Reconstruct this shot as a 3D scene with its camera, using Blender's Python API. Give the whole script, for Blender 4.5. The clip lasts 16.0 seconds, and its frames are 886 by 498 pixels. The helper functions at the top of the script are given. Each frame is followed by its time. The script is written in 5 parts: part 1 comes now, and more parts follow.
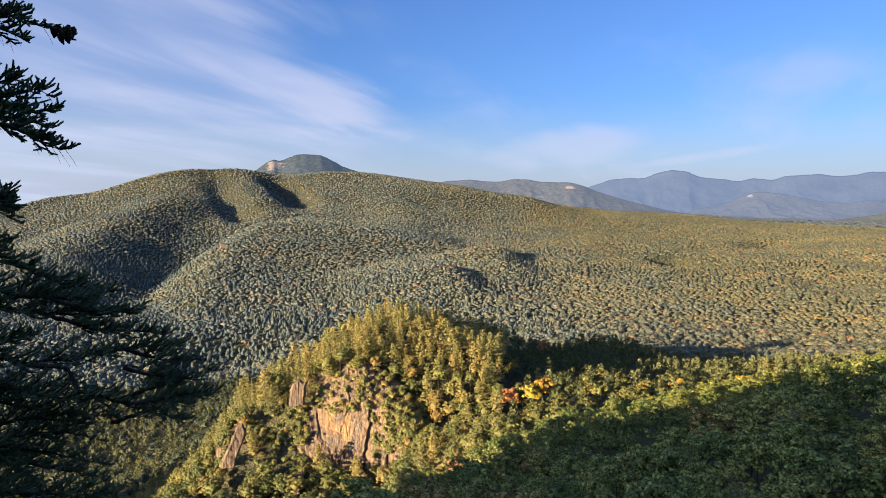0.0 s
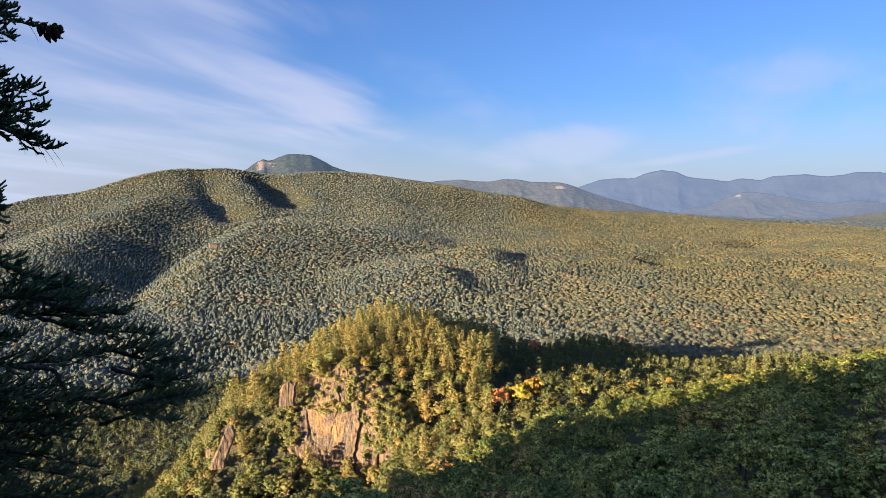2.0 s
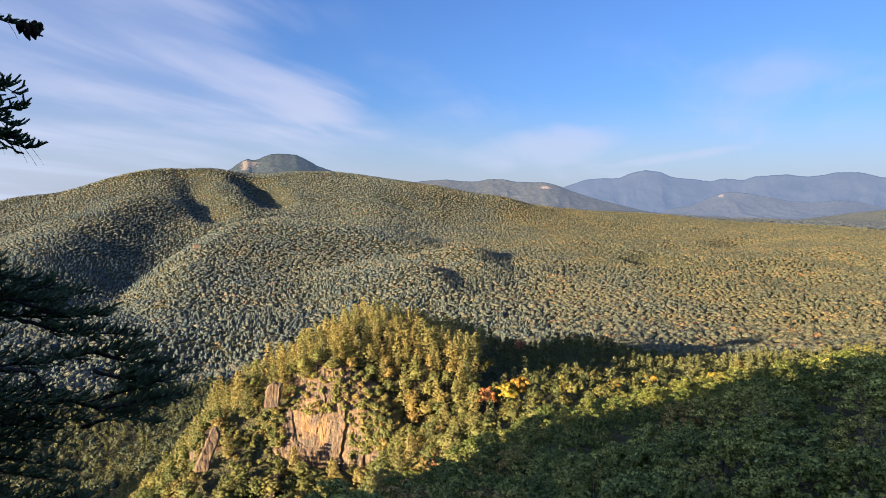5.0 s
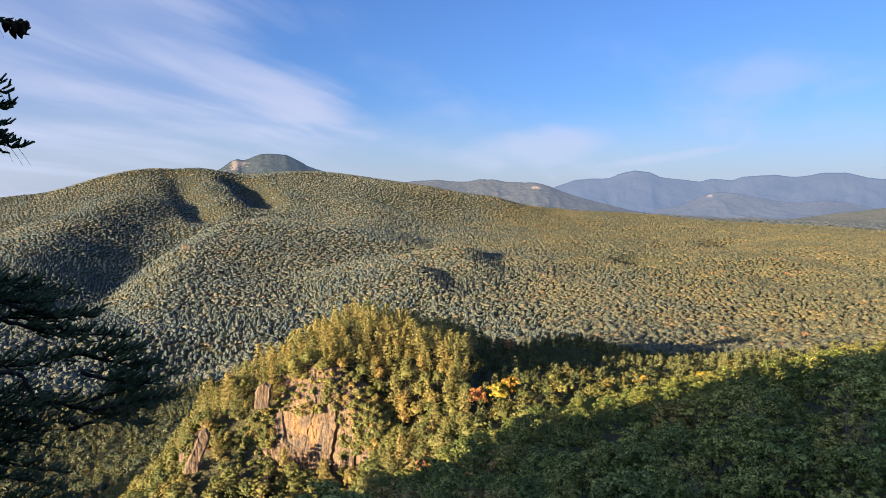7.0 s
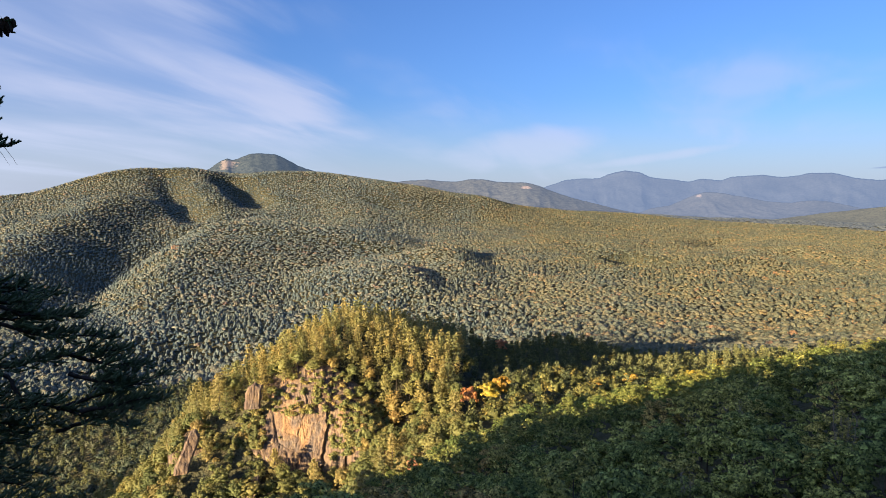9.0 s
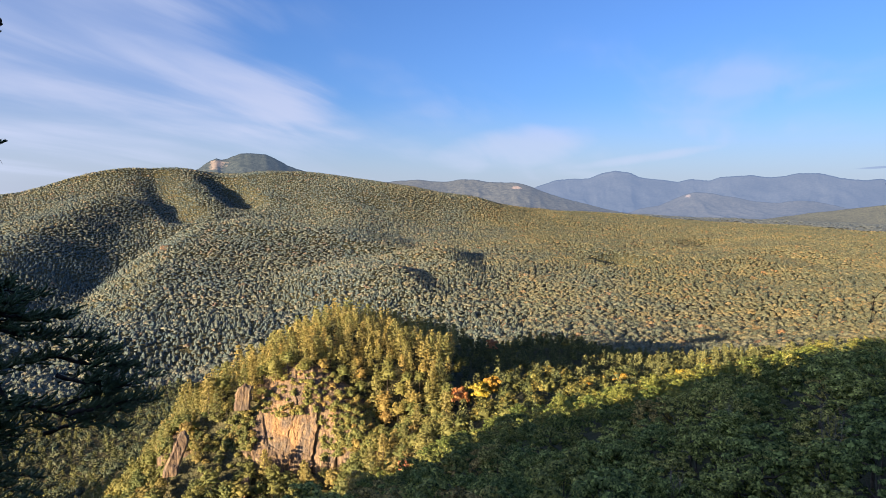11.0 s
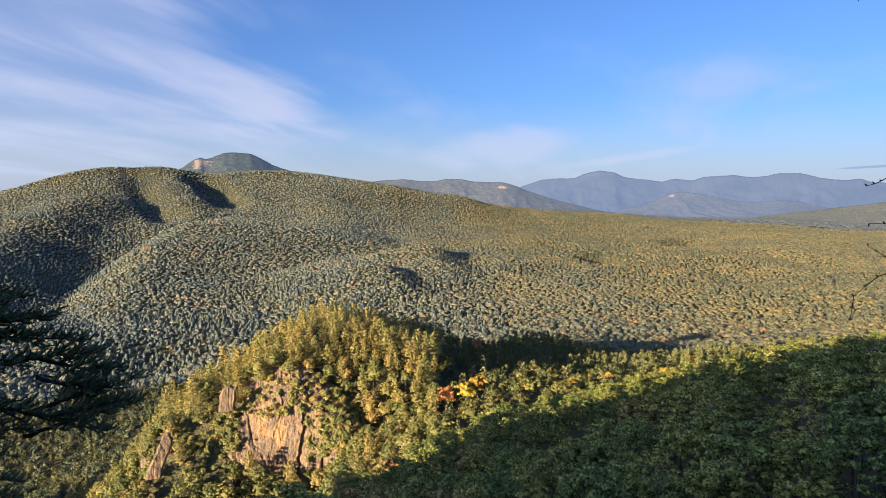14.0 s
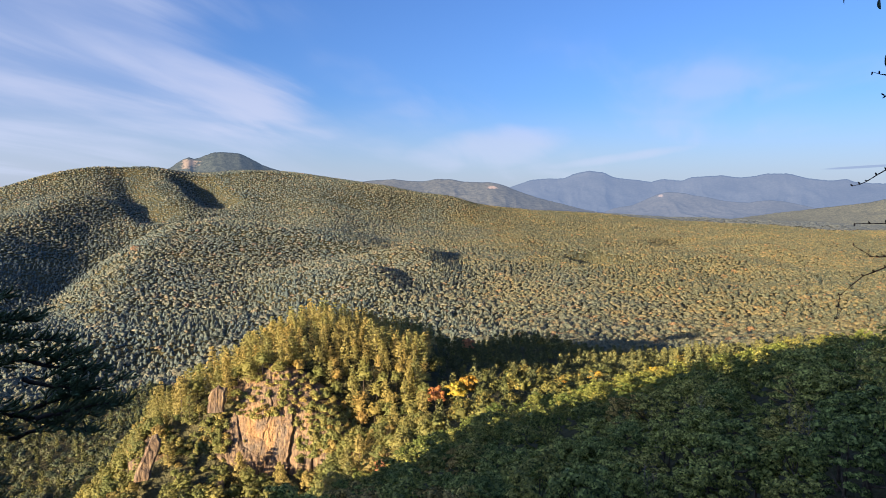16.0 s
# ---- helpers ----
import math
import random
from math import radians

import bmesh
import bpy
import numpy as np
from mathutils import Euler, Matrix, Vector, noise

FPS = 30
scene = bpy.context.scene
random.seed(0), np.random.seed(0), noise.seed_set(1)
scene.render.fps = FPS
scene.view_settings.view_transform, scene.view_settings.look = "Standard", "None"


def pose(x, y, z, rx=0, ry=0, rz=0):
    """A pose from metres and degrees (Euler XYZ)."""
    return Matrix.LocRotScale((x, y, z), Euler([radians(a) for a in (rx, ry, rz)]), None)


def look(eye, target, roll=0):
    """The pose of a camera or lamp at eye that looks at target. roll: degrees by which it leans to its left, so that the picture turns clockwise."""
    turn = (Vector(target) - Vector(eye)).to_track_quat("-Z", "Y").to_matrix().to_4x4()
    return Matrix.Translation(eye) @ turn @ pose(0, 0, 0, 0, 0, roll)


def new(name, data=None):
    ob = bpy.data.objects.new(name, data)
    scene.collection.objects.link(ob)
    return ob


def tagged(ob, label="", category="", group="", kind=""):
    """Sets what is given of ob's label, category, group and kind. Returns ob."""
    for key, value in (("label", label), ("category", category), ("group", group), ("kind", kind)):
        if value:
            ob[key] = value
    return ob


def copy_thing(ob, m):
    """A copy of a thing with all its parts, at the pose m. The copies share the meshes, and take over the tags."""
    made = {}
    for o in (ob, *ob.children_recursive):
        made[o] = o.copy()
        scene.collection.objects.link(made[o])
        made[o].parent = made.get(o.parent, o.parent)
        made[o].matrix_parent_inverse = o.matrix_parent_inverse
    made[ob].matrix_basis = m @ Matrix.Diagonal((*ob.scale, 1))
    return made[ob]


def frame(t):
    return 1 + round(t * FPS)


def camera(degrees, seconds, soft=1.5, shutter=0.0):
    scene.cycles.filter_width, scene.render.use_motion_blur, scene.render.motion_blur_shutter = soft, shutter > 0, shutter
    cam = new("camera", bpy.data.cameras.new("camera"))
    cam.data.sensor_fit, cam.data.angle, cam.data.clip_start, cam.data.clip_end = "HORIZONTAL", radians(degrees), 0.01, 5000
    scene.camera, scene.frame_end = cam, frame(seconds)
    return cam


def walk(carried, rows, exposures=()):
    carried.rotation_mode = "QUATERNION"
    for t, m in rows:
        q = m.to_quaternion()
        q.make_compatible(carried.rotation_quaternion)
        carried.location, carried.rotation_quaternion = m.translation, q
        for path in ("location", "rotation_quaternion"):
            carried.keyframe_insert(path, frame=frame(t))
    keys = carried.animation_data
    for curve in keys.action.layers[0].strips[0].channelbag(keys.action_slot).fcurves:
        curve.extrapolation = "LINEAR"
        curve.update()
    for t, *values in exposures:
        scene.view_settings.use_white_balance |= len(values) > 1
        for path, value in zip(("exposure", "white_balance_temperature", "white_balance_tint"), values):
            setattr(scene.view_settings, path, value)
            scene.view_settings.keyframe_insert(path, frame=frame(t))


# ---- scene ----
cam = camera(71.2, 16.0, 0.4)
EYE = 1.6
# seconds, turn to the right, pitch, roll in degrees; the camera pans where it stands
TURNS = [
    (0.0, 0.000, -4.388, -0.243), (0.5, 0.225, -4.386, -0.241), (1.0, 0.453, -4.385, -0.240),
    (1.5, 0.668, -4.387, -0.242), (2.0, 0.886, -4.391, -0.244), (2.5, 1.110, -4.395, -0.246),
    (3.0, 1.321, -4.401, -0.245), (3.5, 1.517, -4.405, -0.243), (4.0, 1.744, -4.407, -0.241),
    (5.2, 2.279, -4.391, -0.239), (6.5, 2.847, -4.371, -0.231), (7.5, 3.276, -4.383, -0.230),
]
TURNS += [
    (8.5, 3.708, -4.388, -0.233), (9.0, 3.910, -4.386, -0.233), (10.2, 4.433, -4.374, -0.228),
    (11.5, 4.993, -4.372, -0.234), (12.5, 5.428, -4.391, -0.244), (13.5, 5.869, -4.402, -0.240),
    (14.5, 6.302, -4.400, -0.235), (15.0, 6.524, -4.399, -0.236), (15.5, 6.755, -4.397, -0.240),
    (16.0, 6.993, -4.395, -0.246),
]
walk(cam, [(t, pose(0, 0, EYE, 90 + pitch, roll, -turn)) for t, turn, pitch, roll in TURNS], [(0, 2.15, 6500, 17), (16, 2.15, 6500, 17)])

# ---- sun and sky ----
SUN_AZ, SUN_EL = -130.0, 10.4
sun_way = Vector((math.sin(radians(SUN_AZ)) * math.cos(radians(SUN_EL)), math.cos(radians(SUN_AZ)) * math.cos(radians(SUN_EL)), math.sin(radians(SUN_EL))))
sun = new("sun", bpy.data.lights.new("sun", "SUN"))
sun.data.energy, sun.data.angle, sun.data.color = 4.3, radians(0.5), (1.0, 0.745, 0.45)
sun.matrix_world = look(sun_way * 300, (0, 0, 0))


def node(tree, kind, **values):
    n = tree.nodes.new(kind)
    for key, value in values.items():
        n.inputs[key.replace("_", " ")].default_value = value
    return n


def math_node(tree, operation, a, b=0.0, c=0.0):
    n = tree.nodes.new("ShaderNodeMath")
    n.operation = operation
    for i, v in enumerate((a, b, c)):
        if isinstance(v, (int, float)):
            n.inputs[i].default_value = v
        else:
            tree.links.new(v, n.inputs[i])
    return n.outputs[0]


def ramp(tree, fac, stops, smooth=False):
    n = tree.nodes.new("ShaderNodeValToRGB")
    els = n.color_ramp.elements
    while len(els) < len(stops):
        els.new(0.5)
    for e, (at, colour) in zip(els, stops):
        e.position = at
        e.color = (*colour, 1) if len(colour) == 3 else colour
    if smooth:
        n.color_ramp.interpolation = "EASE"
    tree.links.new(fac, n.inputs[0])
    return n.outputs[0]


def mixed(t, fac, a, b, how="MIX"):
    n = t.nodes.new("ShaderNodeMix")
    n.data_type, n.blend_type = "RGBA", how
    if isinstance(fac, float):
        n.inputs[0].default_value = fac
    else:
        t.links.new(fac, n.inputs[0])
    for i, v in ((6, a), (7, b)):
        if isinstance(v, tuple):
            n.inputs[i].default_value = (*v, 1)
        else:
            t.links.new(v, n.inputs[i])
    return n.outputs[2]


def make_world():
    world = bpy.data.worlds.new("sky")
    scene.world = world
    world.use_nodes = True
    t = world.node_tree
    back = t.nodes["Background"]
    back.inputs["Strength"].default_value = 0.051
    sky = t.nodes.new("ShaderNodeTexSky")
    sky.sky_type, sky.sun_disc = "NISHITA", False
    sky.sun_elevation, sky.sun_rotation = radians(SUN_EL), radians(SUN_AZ)
    sky.altitude, sky.air_density, sky.dust_density, sky.ozone_density = 400, 1.0, 2.5, 4.5
    co = t.nodes.new("ShaderNodeTexCoord")
    sep = t.nodes.new("ShaderNodeSeparateXYZ")
    t.links.new(co.outputs["Generated"], sep.inputs[0])
    x, y, z = sep.outputs
    # thin cirrus on a flat layer, seen in perspective, its streaks running away to the right
    up = math_node(t, "ADD", math_node(t, "MAXIMUM", z, 0.0), 0.16)
    flat = t.nodes.new("ShaderNodeCombineXYZ")
    t.links.new(math_node(t, "DIVIDE", x, up), flat.inputs[0]), t.links.new(math_node(t, "DIVIDE", y, up), flat.inputs[1])
    turned = t.nodes.new("ShaderNodeMapping")
    turned.inputs["Rotation"].default_value = (0, 0, radians(-62))
    t.links.new(flat.outputs[0], turned.inputs[0])
    drawn = t.nodes.new("ShaderNodeMapping")
    drawn.inputs["Scale"].default_value = (0.45, 1.5, 1)
    t.links.new(turned.outputs[0], drawn.inputs[0])
    wisps = node(t, "ShaderNodeTexNoise", Scale=1.1, Detail=7.0, Roughness=0.52, Distortion=0.45)
    t.links.new(drawn.outputs[0], wisps.inputs["Vector"])
    banks = node(t, "ShaderNodeTexNoise", Scale=0.9, Detail=3.0, Roughness=0.5)
    t.links.new(flat.outputs[0], banks.inputs["Vector"])
    # a veil that thickens to the west, clear straight ahead
    slope = math_node(t, "DIVIDE", x, math_node(t, "MAXIMUM", y, 0.08))
    # its ragged eastern edge leans over to the west with height, and it thins out towards the horizon
    torn = math_node(t, "MULTIPLY_ADD", banks.outputs[0], 0.34, math_node(t, "MULTIPLY_ADD", wisps.outputs[0], 0.36, -0.35))
    edge = math_node(t, "SUBTRACT", math_node(t, "MULTIPLY_ADD", z, -0.75, 0.06), slope)
    edge = math_node(t, "ADD", edge, torn)
    low = math_node(t, "SUBTRACT", z, math_node(t, "MULTIPLY_ADD", slope, 0.24, 0.145))
    low = math_node(t, "MULTIPLY_ADD", torn, 0.22, low)
    veil = math_node(t, "MULTIPLY", ramp(t, edge, [(0.0, (0, 0, 0)), (0.16, (1, 1, 1))], True), ramp(t, math_node(t, "ADD", low, 0.05), [(0.0, (0.25, 0.25, 0.25)), (0.075, (1, 1, 1))], True))
    streak = ramp(t, wisps.outputs[0], [(0.34, (0.30, 0.30, 0.30)), (0.68, (0.88, 0.88, 0.88))], True)
    thin = math_node(t, "MULTIPLY", ramp(t, wisps.outputs[0], [(0.44, (0, 0, 0)), (0.70, (0.42, 0.42, 0.42))], True), ramp(t, banks.outputs[0], [(0.42, (0, 0, 0)), (0.62, (1, 1, 1))], True))
    # a torn patch of cirrus low over the slab hills
    patch = math_node(t, "POWER", math_node(t, "ABSOLUTE", math_node(t, "DIVIDE", math_node(t, "SUBTRACT", slope, 0.20), 0.17)), 2.0)
    rise = math_node(t, "MULTIPLY_ADD", slope, -0.12, math_node(t, "SUBTRACT", z, 0.062))
    patch = math_node(t, "ADD", patch, math_node(t, "POWER", math_node(t, "ABSOLUTE", math_node(t, "DIVIDE", rise, 0.045)), 2.0))
    patch = math_node(t, "MULTIPLY_ADD", banks.outputs[0], 1.3, math_node(t, "MULTIPLY_ADD", wisps.outputs[0], 1.5, math_node(t, "SUBTRACT", -0.62, patch)))
    patch = math_node(t, "MULTIPLY", ramp(t, patch, [(0.0, (0, 0, 0)), (0.75, (0.62, 0.62, 0.62))], True), math_node(t, "GREATER_THAN", y, 0.1))
    # a thin bright streak over the eastern range
    long = math_node(t, "POWER", math_node(t, "ABSOLUTE", math_node(t, "DIVIDE", math_node(t, "SUBTRACT", slope, 0.43), 0.17)), 2.0)
    lift = math_node(t, "MULTIPLY_ADD", slope, -0.11, math_node(t, "SUBTRACT", z, 0.022))
    long = math_node(t, "ADD", long, math_node(t, "POWER", math_node(t, "ABSOLUTE", math_node(t, "DIVIDE", lift, 0.012)), 2.0))
    long = math_node(t, "MULTIPLY_ADD", wisps.outputs[0], 1.6, math_node(t, "SUBTRACT", -0.1, long))
    long = math_node(t, "MULTIPLY", ramp(t, long, [(0.0, (0, 0, 0)), (0.8, (0.6, 0.6, 0.6))], True), math_node(t, "GREATER_THAN", y, 0.1))
    patch = math_node(t, "MAXIMUM", patch, long)
    cover = math_node(t, "MAXIMUM", math_node(t, "MULTIPLY", veil, streak), math_node(t, "MAXIMUM", thin, patch))
    haze = ramp(t, z, [(0.0, (0.6, 0.6, 0.6)), (0.17, (0, 0, 0))], True)
    mix1 = t.nodes.new("ShaderNodeMix")
    mix1.data_type, mix1.blend_type = "RGBA", "LIGHTEN"
    t.links.new(cover, mix1.inputs[0])
    deep = mixed(t, 1.0, sky.outputs[0], (0.79, 0.88, 1.07), "MULTIPLY")
    t.links.new(deep, mix1.inputs[6])
    mix1.inputs[7].default_value = (2.48, 2.9, 3.85, 1)
    mix2 = t.nodes.new("ShaderNodeMix")
    mix2.data_type, mix2.blend_type = "RGBA", "LIGHTEN"
    t.links.new(haze, mix2.inputs[0])
    t.links.new(mix1.outputs[2], mix2.inputs[6])
    mix2.inputs[7].default_value = (2.95, 3.5, 4.25, 1)
    # small grey cloud bars low over the eastern hills
    wide = math_node(t, "POWER", math_node(t, "ABSOLUTE", math_node(t, "DIVIDE", math_node(t, "SUBTRACT", slope, 0.87), 0.10)), 2.0)
    thick = math_node(t, "MULTIPLY_ADD", slope, -0.025, math_node(t, "SUBTRACT", z, 0.0265))
    thick = math_node(t, "POWER", math_node(t, "ABSOLUTE", math_node(t, "DIVIDE", thick, 0.0022)), 2.0)
    bar = math_node(t, "SUBTRACT", 1.25, math_node(t, "ADD", math_node(t, "ADD", wide, thick), math_node(t, "MULTIPLY", wisps.outputs[0], 0.8)))
    bar = math_node(t, "MULTIPLY", ramp(t, bar, [(0.0, (0, 0, 0)), (0.5, (0.85, 0.85, 0.85))], True), math_node(t, "GREATER_THAN", y, 0.1))
    greyed = mixed(t, bar, mix2.outputs[2], (1.45, 2.0, 2.95))
    t.links.new(greyed, back.inputs["Color"])


make_world()


# ---- materials ----
def material(name):
    m = bpy.data.materials.new(name)
    m.use_nodes = True
    t = m.node_tree
    return m, t, t.nodes["Principled BSDF"]


def set_base(t, shader, colour, roughness=0.8, specular=0.2):
    if isinstance(colour, tuple):
        shader.inputs["Base Color"].default_value = (*colour, 1)
    else:
        t.links.new(colour, shader.inputs["Base Color"])
    shader.inputs["Roughness"].default_value = roughness
    shader.inputs["Specular IOR Level"].default_value = specular


def place_coords(t):
    return t.nodes.new("ShaderNodeNewGeometry").outputs["Position"]


def noise_at(t, vector, scale, detail=4.0, rough=0.55):
    n = node(t, "ShaderNodeTexNoise", Scale=scale, Detail=detail, Roughness=rough)
    t.links.new(vector, n.inputs["Vector"])
    return n.outputs[0]


def bump(t, shader, height, strength, distance):
    n = node(t, "ShaderNodeBump", Strength=strength, Distance=distance)
    t.links.new(height, n.inputs["Height"])
    t.links.new(n.outputs[0], shader.inputs["Normal"])


def foliage(name, stops, per_object=False, see_through=0.25, grain=1.6, relief=0.0, crowns=0.0, fleck=1.0, eastern=False, spread=1.0, gloss=0.3):
    """Leaves: each tree takes its own tone from stops; clumps vary a little inside it."""
    m, t, s = material(name)
    if per_object:
        pick = t.nodes.new("ShaderNodeObjectInfo").outputs["Random"]
    elif crowns:
        # one tone for each crown's width in a joined stand
        cells = node(t, "ShaderNodeTexVoronoi", Scale=1.0 / crowns)
        t.links.new(place_coords(t), cells.inputs["Vector"])
        apart = t.nodes.new("ShaderNodeSeparateColor")
        t.links.new(cells.outputs["Color"], apart.inputs[0])
        pick = apart.outputs[0]
    else:
        pick = t.nodes.new("ShaderNodeNewGeometry").outputs["Random Per Island"]
    tone = ramp(t, pick, stops)
    where = place_coords(t)
    fine = noise_at(t, where, grain, 3.0)
    tone = mixed(t, 0.75, tone, ramp(t, fine, [(0.32, (0.5, 0.52, 0.5)), (0.66, (1.45, 1.42, 1.35))]), "MULTIPLY")
    if per_object or crowns:
        each = t.nodes.new("ShaderNodeNewGeometry").outputs["Random Per Island"]
        tone = mixed(t, fleck, tone, ramp(t, each, [(0.0, (1 - 0.55 * spread, 1 - 0.52 * spread, 1 - 0.5 * spread)), (0.55, (1.0, 1.0, 1.0)), (1.0, (1 + 0.7 * spread, 1 + 0.62 * spread, 1 + 0.5 * spread))]), "MULTIPLY")
    wide = noise_at(t, where, 0.008, 3.0)
    tone = mixed(t, 0.5, tone, ramp(t, wide, [(0.33, (0.66, 0.80, 0.92)), (0.67, (1.34, 1.2, 0.92))]), "MULTIPLY")
    if eastern:
        # the tone turns warmer and less blue towards the east
        apart = t.nodes.new("ShaderNodeSeparateXYZ")
        t.links.new(where, apart.inputs[0])
        east = math_node(t, "MULTIPLY_ADD", wide, 0.5, math_node(t, "MULTIPLY_ADD", apart.outputs[0], 0.0014, -0.1))
        tone = mixed(t, ramp(t, east, [(0.0, (0, 0, 0)), (0.7, (1, 1, 1))]), tone, mixed(t, 1.0, tone, (0.96, 0.84, 0.62), "MULTIPLY"))
    set_base(t, s, tone, 0.6, gloss)
    if relief:
        bump(t, s, noise_at(t, where, relief, 3.0, 0.7), 0.9, 0.5 / relief)
    if see_through:
        through_leaf = t.nodes.new("ShaderNodeBsdfTranslucent")
        t.links.new(tone, through_leaf.inputs[0])
        add = t.nodes.new("ShaderNodeMixShader")
        add.inputs[0].default_value = see_through
        t.links.new(s.outputs[0], add.inputs[1]), t.links.new(through_leaf.outputs[0], add.inputs[2])
        t.links.new(add.outputs[0], t.nodes["Material Output"].inputs[0])
    return m


# blue raised in both canopies to stand in for haze over the hillsides
HAZED_HARDWOOD = [(0.0, (0.097, 0.134, 0.134)), (0.3, (0.126, 0.163, 0.151)), (0.6, (0.154, 0.179, 0.157)), (0.88, (0.183, 0.195, 0.155)), (0.97, (0.205, 0.190, 0.142)), (1.0, (0.221, 0.166, 0.136))]
HAZED_EVERGREEN = [(0.0, (0.074, 0.111, 0.120)), (0.5, (0.095, 0.131, 0.135)), (1.0, (0.128, 0.159, 0.146))]
OLIVE = [(0.0, (0.165, 0.202, 0.081)), (0.4, (0.224, 0.242, 0.09)), (0.75, (0.289, 0.271, 0.099)), (1.0, (0.342, 0.259, 0.101))]
PINE = [(0.0, (0.207, 0.233, 0.101)), (0.5, (0.283, 0.276, 0.111)), (1.0, (0.364, 0.309, 0.123))]
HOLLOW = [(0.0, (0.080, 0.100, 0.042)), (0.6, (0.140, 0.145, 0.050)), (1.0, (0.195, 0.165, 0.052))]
# leaf tones lowered to stand in for the shade over the valley
SHADED_VALLEY = [(0.0, (0.041, 0.065, 0.043)), (0.6, (0.060, 0.083, 0.049)), (1.0, (0.087, 0.100, 0.053))]
mat_hardwood = foliage("hazed_hardwood_canopy", HAZED_HARDWOOD, see_through=0.3, grain=0.3, crowns=8.0, fleck=0.12, eastern=True, gloss=0.1)
mat_evergreen = foliage("hazed_evergreen_canopy", HAZED_EVERGREEN, see_through=0.15, grain=0.5, crowns=6.5, fleck=0.2, eastern=True, gloss=0.1)
mat_green = foliage("green_leaves", [(0.0, (0.140, 0.194, 0.067)), (0.4, (0.220, 0.269, 0.085)), (0.7, (0.279, 0.308, 0.093)), (0.92, (0.333, 0.313, 0.098)), (1.0, (0.322, 0.244, 0.090))], True, 0.05, 3.5, spread=1.6, gloss=0.08)
mat_olive = foliage("olive_leaves", OLIVE, True, 0.38, 2.5, fleck=0.4, gloss=0.15)
mat_gold = foliage("gold_leaves", [(0.0, (0.29, 0.28, 0.04)), (0.6, (0.36, 0.28, 0.04)), (1.0, (0.38, 0.23, 0.04))], True, 0.3, 2.5)
mat_red = foliage("red_leaves", [(0.0, (0.44, 0.185, 0.095)), (1.0, (0.46, 0.235, 0.085))], True, 0.3, 2.5, fleck=0.5)
mat_pine = foliage("pine_needles", PINE, True, 0.4, 3.0, fleck=0.35, gloss=0.15)
mat_slope_leaf = foliage("slope_leaves", [(0.0, (0.102, 0.137, 0.046)), (0.5, (0.159, 0.191, 0.056)), (1.0, (0.228, 0.227, 0.069))], False, 0.06, 2.5, crowns=6.0, spread=1.5, gloss=0.1)
mat_knob_pine = foliage("knob_pine_needles", PINE, False, 0.4, 2.5, crowns=5.0, fleck=0.35, gloss=0.15)
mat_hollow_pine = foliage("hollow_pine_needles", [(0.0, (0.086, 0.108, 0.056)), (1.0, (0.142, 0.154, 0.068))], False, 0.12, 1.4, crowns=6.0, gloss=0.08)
mat_scrub = foliage("scrub_leaves", OLIVE, False, 0.38, 2.5, crowns=3.0, fleck=0.5)
mat_edge_leaf = foliage("edge_leaves", [(0.0, (0.105, 0.150, 0.044)), (0.5, (0.150, 0.185, 0.050)), (1.0, (0.215, 0.212, 0.060))], False, 0.2, 1.5, crowns=6.0, spread=0.7, gloss=0.15)
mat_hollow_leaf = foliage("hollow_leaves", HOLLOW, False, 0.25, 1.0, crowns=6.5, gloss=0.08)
mat_shaded_valley_leaf = foliage("shaded_valley_leaves", SHADED_VALLEY, False, 0.2, 1.0, crowns=6.5)
mat_spruce = foliage("spruce_needles", [(0.0, (0.065, 0.105, 0.056)), (0.6, (0.111, 0.162, 0.077)), (1.0, (0.156, 0.209, 0.098))], False, 0.05, 14.0)
mat_leaf = foliage("dark_green_leaf", [(0.0, (0.030, 0.060, 0.024)), (1.0, (0.045, 0.080, 0.030))], True, 0.25, 30.0)


def bark(name, dark, light, scale):
    m, t, s = material(name)
    tex = t.nodes.new("ShaderNodeTexCoord").outputs["Object"]
    mp = t.nodes.new("ShaderNodeMapping")
    mp.inputs["Scale"].default_value = (1, 1, 0.25)
    t.links.new(tex, mp.inputs[0])
    n = noise_at(t, mp.outputs[0], scale, 6.0, 0.65)
    set_base(t, s, ramp(t, n, [(0.3, dark), (0.7, light)]), 0.9, 0.1)
    bump(t, s, n, 0.6, 0.3 / scale)
    return m


mat_bark = bark("grey_brown_bark", (0.045, 0.036, 0.028), (0.16, 0.14, 0.115), 9.0)
mat_grey_bark = bark("pale_grey_bark", (0.16, 0.14, 0.125), (0.34, 0.31, 0.28), 12.0)
mat_dark_bark = bark("dark_spruce_bark", (0.024, 0.020, 0.017), (0.075, 0.064, 0.056), 40.0)
mat_twig = bark("bare_twig_bark", (0.020, 0.015, 0.014), (0.060, 0.045, 0.040), 60.0)
mat_cone = bark("spruce_cone_brown", (0.020, 0.012, 0.008), (0.075, 0.045, 0.028), 60.0)


